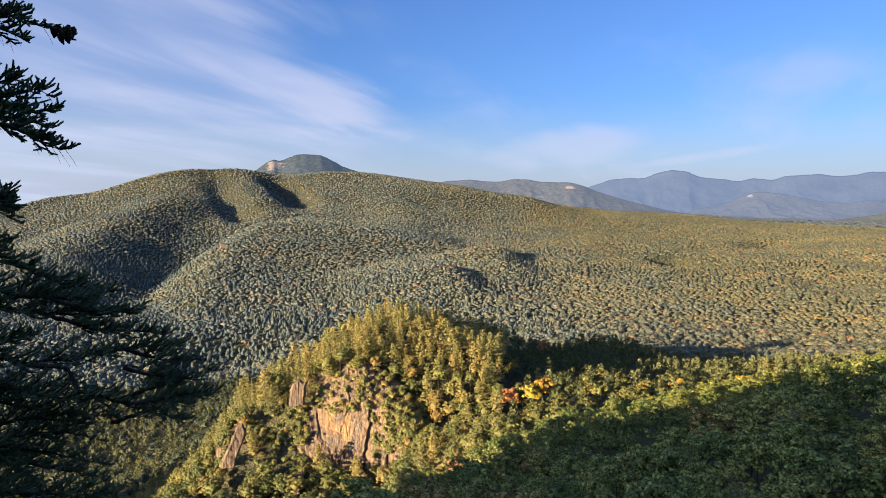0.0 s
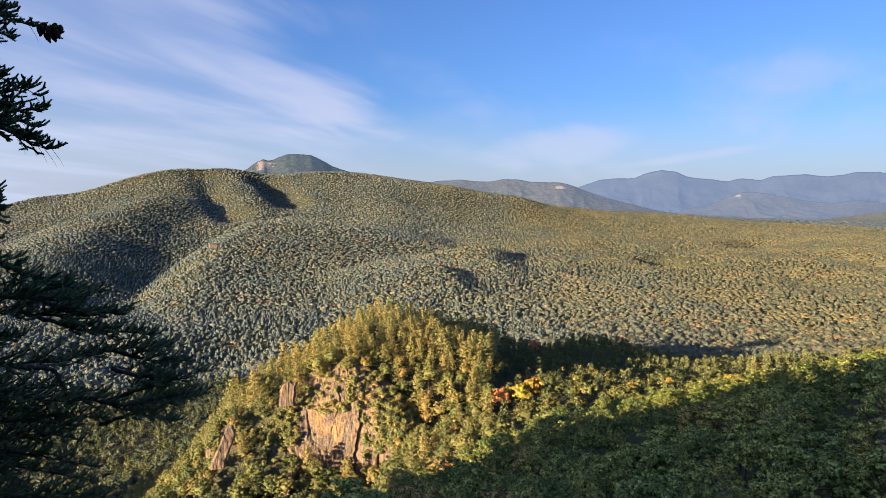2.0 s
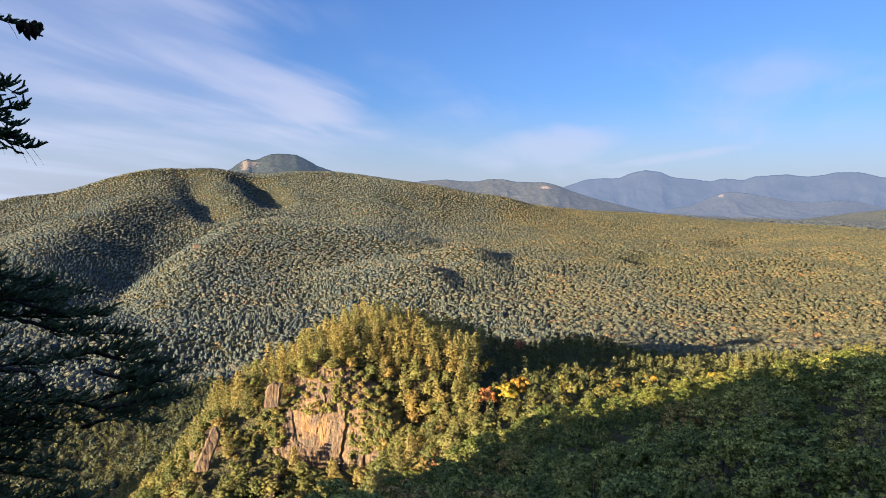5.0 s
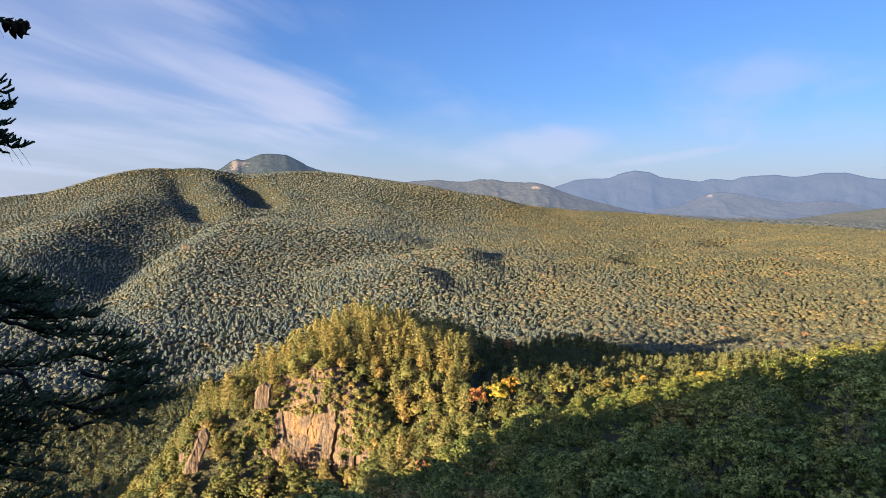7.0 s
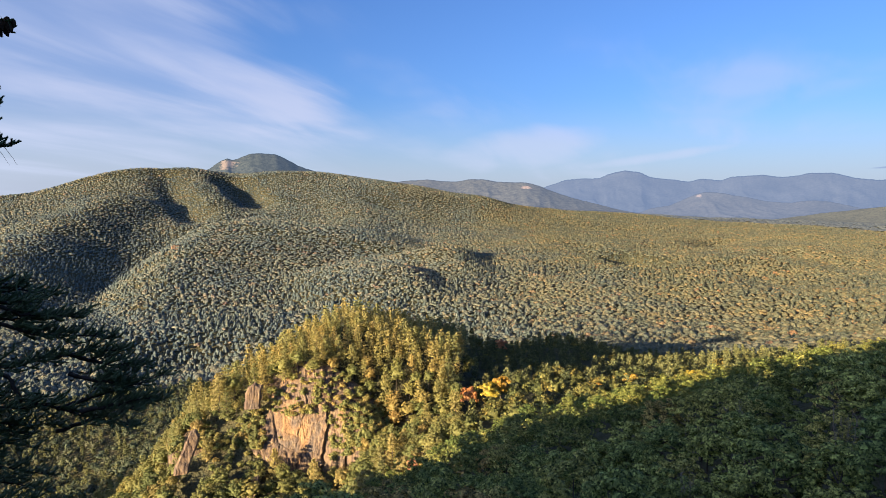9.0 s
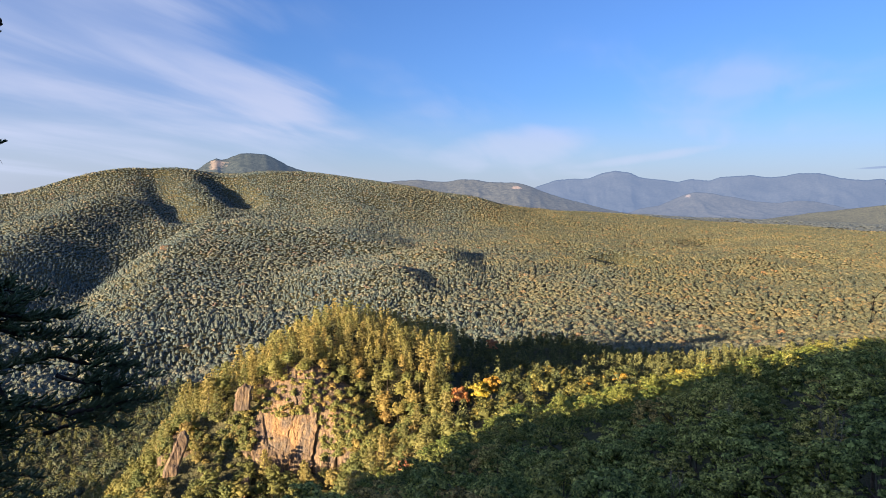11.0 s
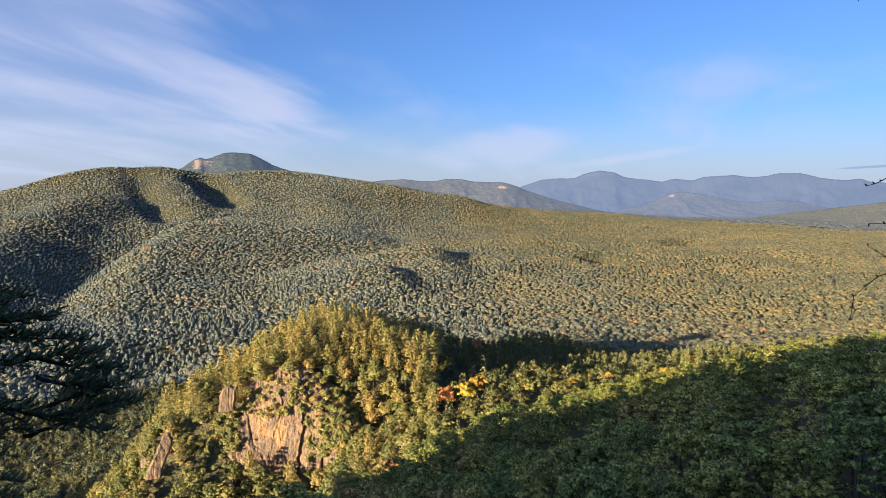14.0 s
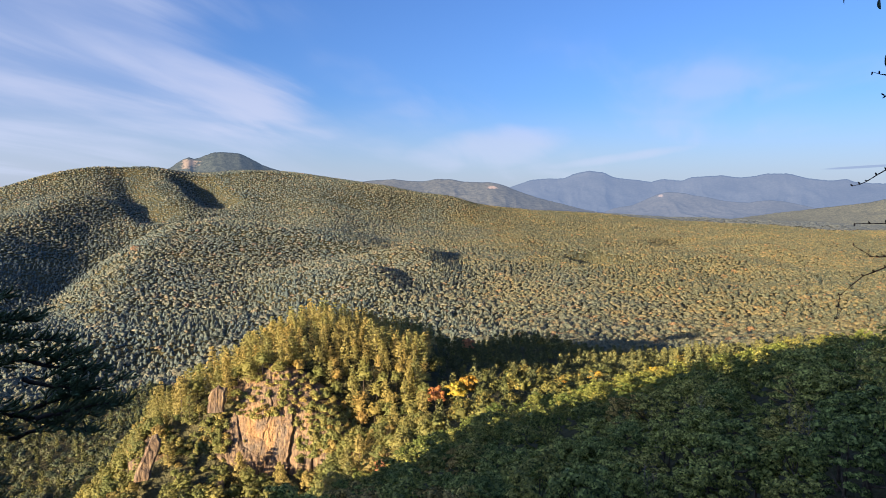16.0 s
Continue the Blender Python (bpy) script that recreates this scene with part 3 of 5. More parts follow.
def land(x, y):
    """The ground's height over the plan."""
    x, y = np.asarray(x, dtype=float), np.asarray(y, dtype=float)
    d = np.hypot(x, y)
    z = -112 - 25 * np.exp(-(((d - 520) / 330) ** 2))
    k = np.exp(-((d / 130) ** 1.5))
    z = z * (1 - k) + (-8 - 0.28 * y) * k
    for hx, hy, rx, ry, turn, rise in HILLS:
        c, s = math.cos(radians(turn)), math.sin(radians(turn))
        u, v = (x - hx) * c + (y - hy) * s, -(x - hx) * s + (y - hy) * c
        z = z + rise * np.exp(-((u / rx) ** 2) - (v / ry) ** 2)
    rough = np.clip((d - 300) / 900, 0, 1) * (1 + 1.1 * np.clip((1700 - d) / 500, 0, 1) * np.clip((d - 500) / 300, 0, 1))
    z = z + rough * (11 * (soft_noise(x, y, 210, 3) - 0.5) + 5 * (soft_noise(x, y, 90, 4) - 0.5))
    # the plain rises a little beyond the eastern woods
    z = z + 6 * np.clip((d - 1850) / 550, 0, 1) * np.clip((np.degrees(np.arctan2(x, y)) - 6) / 16, 0, 1)
    far = np.clip((d - 440) / 200, 0, 1)
    # the western hillsides climb from one hollow valley to the skyline
    b = np.degrees(np.arctan2(x, y))
    share = np.clip((d - 800) / 1280, 0, 1)
    skyline = np.interp(b, [c[0] for c in SKYLINE], [EYE + 2080 * math.tan(radians(c[1])) - 4 for c in SKYLINE])
    hollow_side = -150 + (skyline + 150) * share ** 2 + 8 * (soft_noise(x, y, 170, 6) - 0.5) + 5 * (soft_noise(x, y, 70, 7) - 0.5)
    hollow_side = hollow_side - 41 * np.exp(-(((x + 480) / 190) ** 2) - ((y - 1130) / 280) ** 2)
    swap = np.clip((-2 - b) / 7, 0, 1) * np.clip((d - 620) / 200, 0, 1) * np.clip((2080 - d) / 60, 0, 1)
    swap = swap * swap * (3 - 2 * swap)
    z = z + (hollow_side - z) * swap
    for points, west, east, soft in SPURS:
        off, along, side = from_line(x, y, plan_line(points))
        tops = [EYE + p[2] * math.tan(radians(p[1])) for p in points]
        top = np.interp(along, np.linspace(0, 1, len(tops)), tops)
        fall = west + (east - west) * (0.5 + 0.5 * side)
        spur = top - fall * (np.sqrt(off * off + soft * soft) - soft) - (0.0006 - 0.0003 * side) * off * off
        z = np.where(far > 0, 0.5 * (z + spur + np.sqrt((z - spur) ** 2 + 64.0)), z)
    for points, wide, depth in GULLIES:
        off, along, side = from_line(x, y, plan_line(points))
        v = np.clip(1 + 0.12 - np.sqrt((off / wide) ** 2 + 0.0144), 0, 1)
        z = z - far * depth * v * np.clip(np.minimum(0.2 + along * 2.2, (1 - along) * 5 + 0.25), 0, 1)
    # the knob is a shelf above the cliff
    b = np.degrees(np.arctan2(x, y))
    shelf = np.interp(b, [c[0] for c in SHELF], [c[1] for c in SHELF]) - EYE - 1.2 + (0.05 + 0.35 * np.clip((b + 7) / 3, 0, 1)) * (d - 226)
    inside = np.clip((b + 20.5) / 2.5, 0, 1) * np.clip((7.5 - b) / 2.5, 0, 1) * np.clip((d - 210) / 17, 0, 1) * np.clip((268 - d) / 22, 0, 1)
    z = z + np.maximum(shelf - z, 0) * inside * (d < 270)
    ledge = np.exp(-((d / 3.2) ** 4))
    return (z + EYE) * (1 - ledge)


def make_ground():
    az = np.radians(np.concatenate([np.arange(-46, 52, 0.4), np.arange(52, 314, 2.5)]))
    rings = np.concatenate([np.geomspace(0.6, 400, 110), np.arange(412, 2400, 13), np.geomspace(2400, 4900, 24)])
    a, d = np.meshgrid(az, rings)
    x, y = d * np.sin(a), d * np.cos(a)
    verts = np.stack([x, y, land(x, y)], -1).reshape(-1, 3)
    faces = grid_faces(len(rings), len(az), wrap=True)
    verts = np.concatenate([verts, [[0, 0, float(land(0, 0))]]])
    n = len(az)
    i = np.arange(0, n, 1)
    cap = np.stack([np.full(n, len(verts) - 1), (i + 1) % n, i, i], -1)
    faces = [tuple(f) for f in faces.tolist()] + [tuple(f[:3]) for f in cap.tolist()]
    me = bpy.data.meshes.new("ground")
    me.from_pydata(verts.tolist(), [], faces)
    me.polygons.foreach_set("use_smooth", np.ones(len(me.polygons), dtype=bool))
    me.flip_normals()
    ob = part("ground", me, mat_ground)
    tagged(ob, "wooded valley floor and hillsides of dark forest soil", "ground", kind="structure")


make_ground()


def mountain(name, line, near, far, foot, mat, label, folds, seed, shape=1.3):
    """A far mountain: crest from (bearing, elevation) in degrees at the distance far, slopes down to foot at near, spurs and gullies between."""
    az, el = np.array([p[0] for p in line]), np.array([p[1] for p in line])
    a = np.linspace(az[0], az[-1], int((az[-1] - az[0]) / 0.07))
    # soften the corners of the crest
    crest = np.interp(a, az, el)
    for _ in range(2):
        crest = np.convolve(np.pad(crest, 2, mode="edge"), [0.15, 0.2, 0.3, 0.2, 0.15], "valid")
    ragged = 0.035 * (soft_noise(a * 100, a * 0, 22, seed) - 0.5) + 0.02 * (soft_noise(a * 100, a * 0, 7, seed + 1) - 0.5)
    top = np.tan(np.radians(crest)) * far + EYE
    ragged = np.radians(ragged) * far
    rows = 56
    verts = []
    r = np.radians(a)
    for i in range(rows):
        v = i / (rows - 1)
        d = near + (far - near) * v
        u = a * 10 + 6 * np.sin(a * 0.7 + seed) * v
        w = np.full_like(a, v * 70.0) + a * 3
        rib = 1 - np.abs(2 * soft_noise(u, w, folds, seed + 2) - 1)
        rib = rib * 0.6 + 0.3 * (1 - np.abs(2 * soft_noise(u, w, folds * 0.45, seed + 3) - 1)) + 0.1 * soft_noise(u, w, folds * 0.18, seed + 4)
        full = foot + (top - foot) * (v ** shape)
        z = full - (top - foot) * (0.07 if seed == 11 else 0.14) * (1 - rib) * math.sin(math.pi * v) ** 0.7 + ragged * v ** 14
        verts.append(np.stack([d * np.sin(r), d * np.cos(r), z], -1))
    back = verts[-1].copy()
    back[:, :2] *= 1.04
    back[:, 2] = foot
    verts.append(back)
    me = poly_mesh(name, np.concatenate(verts), grid_faces(rows + 1, len(a)), True)
    tagged(part(name, me, mat), label, "mountain", kind="structure")


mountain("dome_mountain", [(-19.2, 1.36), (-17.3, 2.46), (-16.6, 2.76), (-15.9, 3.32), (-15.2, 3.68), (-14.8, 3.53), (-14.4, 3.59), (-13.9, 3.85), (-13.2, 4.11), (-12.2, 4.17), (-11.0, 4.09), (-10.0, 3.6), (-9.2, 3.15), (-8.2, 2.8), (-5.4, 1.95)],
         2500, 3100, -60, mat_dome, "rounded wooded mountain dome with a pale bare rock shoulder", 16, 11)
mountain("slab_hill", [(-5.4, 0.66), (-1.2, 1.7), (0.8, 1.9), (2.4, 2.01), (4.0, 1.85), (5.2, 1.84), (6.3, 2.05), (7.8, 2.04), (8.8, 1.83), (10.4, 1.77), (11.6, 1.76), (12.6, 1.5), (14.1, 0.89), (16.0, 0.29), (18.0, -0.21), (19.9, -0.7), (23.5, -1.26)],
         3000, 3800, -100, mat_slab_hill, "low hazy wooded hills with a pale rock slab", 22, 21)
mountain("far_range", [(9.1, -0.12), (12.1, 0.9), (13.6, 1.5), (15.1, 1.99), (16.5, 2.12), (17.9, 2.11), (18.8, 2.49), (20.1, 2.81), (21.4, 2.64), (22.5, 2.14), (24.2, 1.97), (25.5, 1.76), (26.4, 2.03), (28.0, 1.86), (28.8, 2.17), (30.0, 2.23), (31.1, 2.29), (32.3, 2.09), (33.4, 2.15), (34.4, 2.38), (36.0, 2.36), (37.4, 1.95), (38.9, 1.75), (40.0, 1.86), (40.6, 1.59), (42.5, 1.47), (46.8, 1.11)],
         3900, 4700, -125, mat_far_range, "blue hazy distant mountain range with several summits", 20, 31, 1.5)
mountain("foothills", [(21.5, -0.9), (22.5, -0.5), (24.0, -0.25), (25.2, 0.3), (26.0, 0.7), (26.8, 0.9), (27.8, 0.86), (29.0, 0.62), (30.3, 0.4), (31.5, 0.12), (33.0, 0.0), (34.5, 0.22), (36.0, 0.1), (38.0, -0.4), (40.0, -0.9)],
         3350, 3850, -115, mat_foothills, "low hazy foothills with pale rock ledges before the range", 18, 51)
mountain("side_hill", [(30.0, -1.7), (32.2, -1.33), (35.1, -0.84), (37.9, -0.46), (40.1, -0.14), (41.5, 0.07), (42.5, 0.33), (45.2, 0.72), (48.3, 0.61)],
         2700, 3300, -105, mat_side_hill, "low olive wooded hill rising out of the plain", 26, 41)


# ---- the cliff ----

def blocks(u, v, wide, tall, seed):
    """Broken rock: each block of the face stands out by its own amount; rows are shifted and tilted."""
    v = v + 0.25 * u + 2.0 * soft_noise(u, v, 7.0, seed + 5)
    row = np.floor(v / tall)
    u = u + wide * 3.7 * lattice(row, row * 0, seed) + 0.8 * soft_noise(u, v, 3.0, seed + 6)
    col = np.floor(u / wide)
    tilt = (u / wide - col - 0.5) * (lattice(col, row, seed + 1) - 0.5)
    return lattice(col, row, seed + 2) + tilt


# clefts of the face: bearing, half width, from height, to height, depth, lean
CLEFTS = [(-12.75, 0.12, -74, -60, 2.5, 0.0), (-16.3, 0.6, -82, -72, 4.5, 0.03), (-15.3, 0.2, -86, -72, 3.0, 0.0), (-9.2, 0.06, -74, -64, 0.8, 0.04)]


def cliff_face(a, k):
    """Points of the rock face at the bearings a and the share k of its height."""
    az, foot, top = (np.array(c) for c in zip(*CLIFF))
    zf, zt = np.interp(a, az, foot), np.interp(a, az, top)
    z = zf + (zt - zf) * k
    out = 205 + 12 * k + 11 * k ** 3
    along = np.radians(a) * 210
    d = out - 0.5 * blocks(along, z, 7.0, 9.0, 51) - 0.45 * blocks(along + 0.15 * z, z, 2.2, 4.0, 52) - 0.3 * blocks(along - 0.2 * z, z, 0.8, 2.2, 53) - 1.0 * (a + 10) + 2.6
    crack = np.clip(1 - np.abs(soft_noise(along, z * 0.12, 4.0, 54) - 0.5) * 22, 0, 1)
    d = d + 0.5 * crack - 2.0 * np.exp(-(((a + 11.2) / 2.2) ** 2)) * (1 - k)
    # dark clefts, leaning with the joints of the rock, and an overhung hollow
    for at, wide, low, high, deep, lean in CLEFTS:
        off = a - at - lean * (z + 76) - 0.5 * (soft_noise(z, z * 0, 2.2, 57) - 0.5) - 0.2 * (soft_noise(z, z * 0, 0.7, 58) - 0.5)
        d = d + deep * np.clip(1.3 - (off / wide) ** 2, 0, 1) * np.clip((z - low) / 2, 0, 1) * np.clip((high - z) / 2, 0, 1)
    # the face steps back east of its main slab
    for at, back, fade in ((-7.1, 1.5, 1.8), (-9.6, 0.3, 2.5), (-4.9, 0.8, 2.0)):
        off = a - at - 0.05 * (z + 76) - 0.7 * (soft_noise(z, z * 0, 3.0, 57) - 0.5) - 0.3 * (soft_noise(z, z * 0, 1.1, 58) - 0.5)
        d = d + back * np.clip(off / 0.12, 0, 1) * np.clip(1 - off / fade, 0, 1)
    r = np.radians(a)
    return np.stack([d * np.sin(r), d * np.cos(r), z], -1)


def make_cliff():
    cols, rows = 360, 150
    a = np.linspace(CLIFF[0][0], CLIFF[-1][0], cols)
    verts = [cliff_face(a, k) for k in np.linspace(0, 1, rows)]
    skirt = verts[0].copy()
    skirt[:, 2] -= 14
    back = verts[-1].copy()
    back[:, :2] *= 1.05
    back[:, 2] -= 10
    me = poly_mesh("cliff", np.concatenate([skirt, *verts, back]), grid_faces(rows + 2, cols))
    tagged(part("cliff", me, mat_rock), "sunlit tan granite cliff with upright cracks and dark streaks", "cliff", kind="structure")


make_cliff()


def rock_outcrop(x, y, foot, wide, tall, lean, tip, seed, label):
    """A broken slab leaning back against its slope and over to one side, rounded off at the sides and the top."""
    n = 44
    u, v = np.meshgrid(np.linspace(-1, 1, n), np.linspace(0, 1, n))
    across = u * wide * 0.5 + tip * v + 0.22 * wide * (soft_noise(v * 10, u * 0, 2.5, seed) - 0.5)
    up = v * tall * (1 - 0.22 * np.clip(-u - 0.1, 0, 1) - 0.1 * np.clip(u - 0.5, 0, 1) + 0.2 * (soft_noise(u * 10, v * 0, 4.0, seed + 3) - 0.5))
    back = lean * up + 0.5 * wide * np.clip(np.abs(u) - 0.75, 0, 1) + 1.2 * np.clip(v - 0.93, 0, 1) * tall
    back = back - 0.35 * blocks(across, up, 2.6, 4.2, seed) - 0.2 * blocks(across, up, 0.9, 1.9, seed + 1)
    away = math.atan2(x, y)
    px = across * math.cos(away) + back * math.sin(away)
    py = -across * math.sin(away) + back * math.cos(away)
    me = poly_mesh("rock_outcrop", np.stack([px, py, up], -1).reshape(-1, 3), grid_faces(n, n))
    ob = part("rock_outcrop", me, mat_rock)
    ob.location = (x, y, foot)
    tagged(ob, label, "rock")


rock_outcrop(-68.0, 189.4, -82.5, 4.6, 10.5, 0.6, 4.6, 91, "tan granite slab leaning among trees beside the cliff")
rock_outcrop(-50.8, 211.0, -69.5, 5.4, 8.2, 0.2, 1.0, 93, "square orange-tan granite block on the shoulder of the cliff")
rock_outcrop(-46.5, 187.5, -92.0, 3.2, 8.0, 0.25, 1.5, 97, "small tan rock showing between trees below the cliff")
rock_outcrop(-395.4, 1109.8, float(land(-395.4, 1109.8)) - 3.0, 16.0, 14.0, 0.9, 4.5, 95, "bare orange-tan rock ledge on the wooded hillside")


# ---- far woods: crowns joined by kind ----
def crown_shape(sides, rings, star, rng):
    """A low crown of unit size: top point and rings of (height, radius)."""
    verts, faces = [(0.0, 0.0, 1.0)], []
    for k, (h, r) in enumerate(rings):
        for i in range(sides):
            a = 6.2832 * (i + 0.5 * (k % 2)) / sides + rng.uniform(-0.25, 0.25)
            q = r * rng.uniform(0.78, 1.2) * ((1.25 if i % 2 else 0.7) if star and k % 2 == 0 else 1.0)
            verts.append((q * math.cos(a), q * math.sin(a), h + rng.uniform(-0.07, 0.07)))
    for i in range(sides):
        faces.append((0, 1 + i, 1 + (i + 1) % sides))
    for k in range(len(rings) - 1):
        b, c = 1 + k * sides, 1 + (k + 1) * sides
        for i in range(sides):
            j = (i + 1) % sides
            if k % 2 == 0:
                faces += [(b + i, c + i, b + j), (b + j, c + i, c + j)]
            else:
                faces += [(b + i, c + i, c + j), (b + i, c + j, b + j)]
    return np.array(verts), np.array(faces)


def leaf_blades(r, centre, normal, size):
    """Small leaf sprays: one three-cornered blade each."""
    n = len(centre)
    normal = normal / np.linalg.norm(normal, axis=1, keepdims=True)
    t = np.cross(normal, r.normal(size=(n, 3)))
    t /= np.linalg.norm(t, axis=1, keepdims=True)
    b = np.cross(normal, t)
    s = (size * r.uniform(0.6, 1.3, n))[:, None]
    v = np.stack([centre - t * s - b * s * 0.6, centre + t * s - b * s * 0.5, centre + b * s * 1.1 + t * s * 0.2], 1).reshape(-1, 3)
    return v, np.arange(3 * n).reshape(-1, 3)


def broad_crown(seed, clumps, per, size, wide, tall, lift, loose=0.35, core=0.5):
    """A leafy crown: sprays of leaves in rounded clumps round a dense inner mass."""
    r = np.random.RandomState(seed)
    d = r.normal(size=(clumps, 3))
    d /= np.linalg.norm(d, axis=1, keepdims=True)
    d[:, 2] = np.where(d[:, 2] < -0.4, -d[:, 2], d[:, 2])
    centre = d * r.uniform(0.6, 1.0, (clumps, 1)) * np.array([wide, wide, tall]) * 0.86 + np.array([0, 0, lift])
    cr = r.uniform(0.5, 1.0, clumps) * wide * 1.4 / math.sqrt(clumps)
    k = np.repeat(np.arange(clumps), per)
    q = r.normal(size=(len(k), 3))
    q /= np.linalg.norm(q, axis=1, keepdims=True)
    q[:, 2] = np.abs(q[:, 2]) * 0.9 - 0.25
    pos = centre[k] + q * cr[k][:, None] * r.uniform(0.6, 1.05, (len(k), 1)) * np.array([1.1, 1.1, 0.75])
    normal = q + d[k] * 0.5 + np.array([0, 0, 0.3]) + r.normal(size=(len(k), 3)) * loose
    leaves = leaf_blades(r, pos, normal, size)
    v, f = crown_shape(8, [(0.72, 0.62), (0.2, 1.0), (-0.4, 0.8)], True, random.Random(seed))
    return joined([leaves, (v * np.array([wide, wide, tall]) * core + np.array([0, 0, lift]), f)])


def puff_crown(seed, lumps, sides, blades, size):
    """A far leafy crown of unit size: a few rounded lumps, ruffled with leaf sprays."""
    r = np.random.RandomState(seed)
    rng = random.Random(seed)
    pieces = []
    for k in range(lumps):
        v, f = crown_shape(sides, [(0.62, 0.72), (0.0, 1.0)], False, rng)
        if lumps == 1:
            big, at = np.array([0.95, 0.95, 0.95]), np.zeros(3)
        else:
            a, out = 6.2832 * k / (lumps - 1) + rng.uniform(-0.5, 0.5), (0.0 if k == 0 else rng.uniform(0.45, 0.62))
            w = rng.uniform(0.5, 0.66) if k else 0.68
            big = np.array([w, w, w * rng.uniform(0.75, 1.0)])
            at = np.array([out * math.cos(a), out * math.sin(a), 0.34 if k == 0 else rng.uniform(-0.05, 0.3)])
        pieces.append((v * big + at, f))
    h, a = r.uniform(0.05, 1.0, blades), r.uniform(0, 6.2832, blades)
    out = np.sqrt(np.clip(1 - h * h, 0.02, 1)) * r.uniform(0.75, 1.08, blades)
    pos = np.stack([out * np.cos(a), out * np.sin(a), h * 0.95], -1)
    normal = np.stack([np.cos(a) * (out + 0.2), np.sin(a) * (out + 0.2), 0.25 + h * 0.8], -1) + r.normal(size=(blades, 3)) * 0.3
    pieces.append(leaf_blades(r, pos, normal, size))
    return joined(pieces)


def spire_crown(seed, tiers, sides, blades, size):
    """A far conifer of unit size: ragged tiers, one over another."""
    r = np.random.RandomState(seed)
    rng = random.Random(seed)
    pieces = []
    for k in range(tiers):
        v, f = crown_shape(sides, [(0.0, 1.0)], True, rng)
        base = k / tiers
        pieces.append((v * np.array([1 - 0.8 * base, 1 - 0.8 * base, min(1 - base, 1.5 / tiers + 0.1)]) + np.array([0, 0, base]), f))
    h, a = r.uniform(0.0, 0.95, blades), r.uniform(0, 6.2832, blades)
    out = (1.02 - h) ** 0.9
    pos = np.stack([out * np.cos(a), out * np.sin(a), h], -1)
    normal = np.stack([np.cos(a), np.sin(a), np.full(blades, 0.6)], -1) + r.normal(size=(blades, 3)) * 0.3
    pieces.append(leaf_blades(r, pos, normal, size * (0.55 + 0.45 * out)))
    return joined(pieces)


SHAPES = {
    ("hardwood", 0): [puff_crown(400 + k, 6, 5, 24, 0.16) for k in range(12)],
    ("hardwood", 1): [puff_crown(420 + k, 3, 5, 7, 0.24) for k in range(14)],
    ("hardwood", 2): [puff_crown(440 + k, 1, 5, 3, 0.36) for k in range(14)],
    ("evergreen", 0): [spire_crown(460 + k, 4, 8, 18, 0.24) for k in range(10)],
    ("evergreen", 1): [spire_crown(470 + k, 3, 6, 6, 0.32) for k in range(10)],
    ("evergreen", 2): [spire_crown(480 + k, 2, 6, 3, 0.4) for k in range(10)],
}


def scatter(x0, x1, y0, y1, step, keep, seed, deep=0.92):
    """Spots on a jittered grid, with the nearness of their rows broken up."""
    r = np.random.RandomState(seed)
    gx, gy = np.meshgrid(np.arange(x0, x1, step), np.arange(y0, y1, step * deep))
    gx = gx + (np.arange(gx.shape[0]) % 2)[:, None] * step * 0.5
    gx, gy = gx.ravel() + r.uniform(-0.42, 0.42, gx.size) * step, gy.ravel() + r.uniform(-0.44, 0.44, gx.size) * step * deep
    ok = keep(gx, gy)
    return gx[ok], gy[ok]


def bearing(x, y):
    return np.degrees(np.arctan2(x, y))


def woods(kind, level, x, y, wide, tall, seed):
    r = np.random.RandomState(seed)
    shapes = SHAPES[kind, level]
    z = land(x, y)
    which = r.randint(0, len(shapes), len(x))
    size = np.clip(r.normal(1.0, 0.24, len(x)), 0.5, 1.6)
    w, h, turn = wide * size * r.uniform(0.85, 1.15, len(x)), tall * size ** 0.6 * r.uniform(0.8, 1.2, len(x)), r.uniform(0, 6.28, len(x))
    vs, fs, at = [], [], 0
    for k, (sv, sf) in enumerate(shapes):
        i = np.nonzero(which == k)[0]
        if not len(i):
            continue
        c, s = np.cos(turn[i])[:, None], np.sin(turn[i])[:, None]
        vx = (sv[:, 0] * c - sv[:, 1] * s) * w[i][:, None] + x[i][:, None]
        vy = (sv[:, 0] * s + sv[:, 1] * c) * w[i][:, None] + y[i][:, None]
        vz = sv[:, 2] * h[i][:, None] + z[i][:, None] + (0.8 if kind == "hardwood" else 0.2)
        vs.append(np.stack([vx, vy, vz], -1).reshape(-1, 3))
        fs.append((sf[None] + (np.arange(len(i)) * len(sv))[:, None, None] + at).reshape(-1, 3))
        at += len(i) * len(sv)
    return np.concatenate(vs), np.concatenate(fs)


# dark conifer stands, several standing in for shade in gullies and hollows: (x, y, half width, half depth)
STANDS = [(-224, 667, 35, 30), (-141, 928, 47, 70), (-261, 1282, 83, 66), (55, 881, 36, 65), (-526, 1146, 126, 84), (-200, 746, 42, 37), (-74, 1443, 79, 59), (137, 1043, 33, 160), (443, 1148, 33, 121), (129, 568, 31, 126), (-451, 1822, 51, 147), (-671, 1863, 32, 64), (-276, 792, 30, 30), (-608, 1135, 152, 170), (-834, 1404, 134, 170)]


def evergreen_share(x, y):
    share = 0.55 * soft_noise(x, y, 260, 8) + 0.3 * soft_noise(x, y, 95, 9)
    for sx, sy, rx, ry in STANDS:
        share = share + 0.5 * np.exp(-(((x - sx) / rx) ** 2) - ((y - sy) / ry) ** 2)
    return share


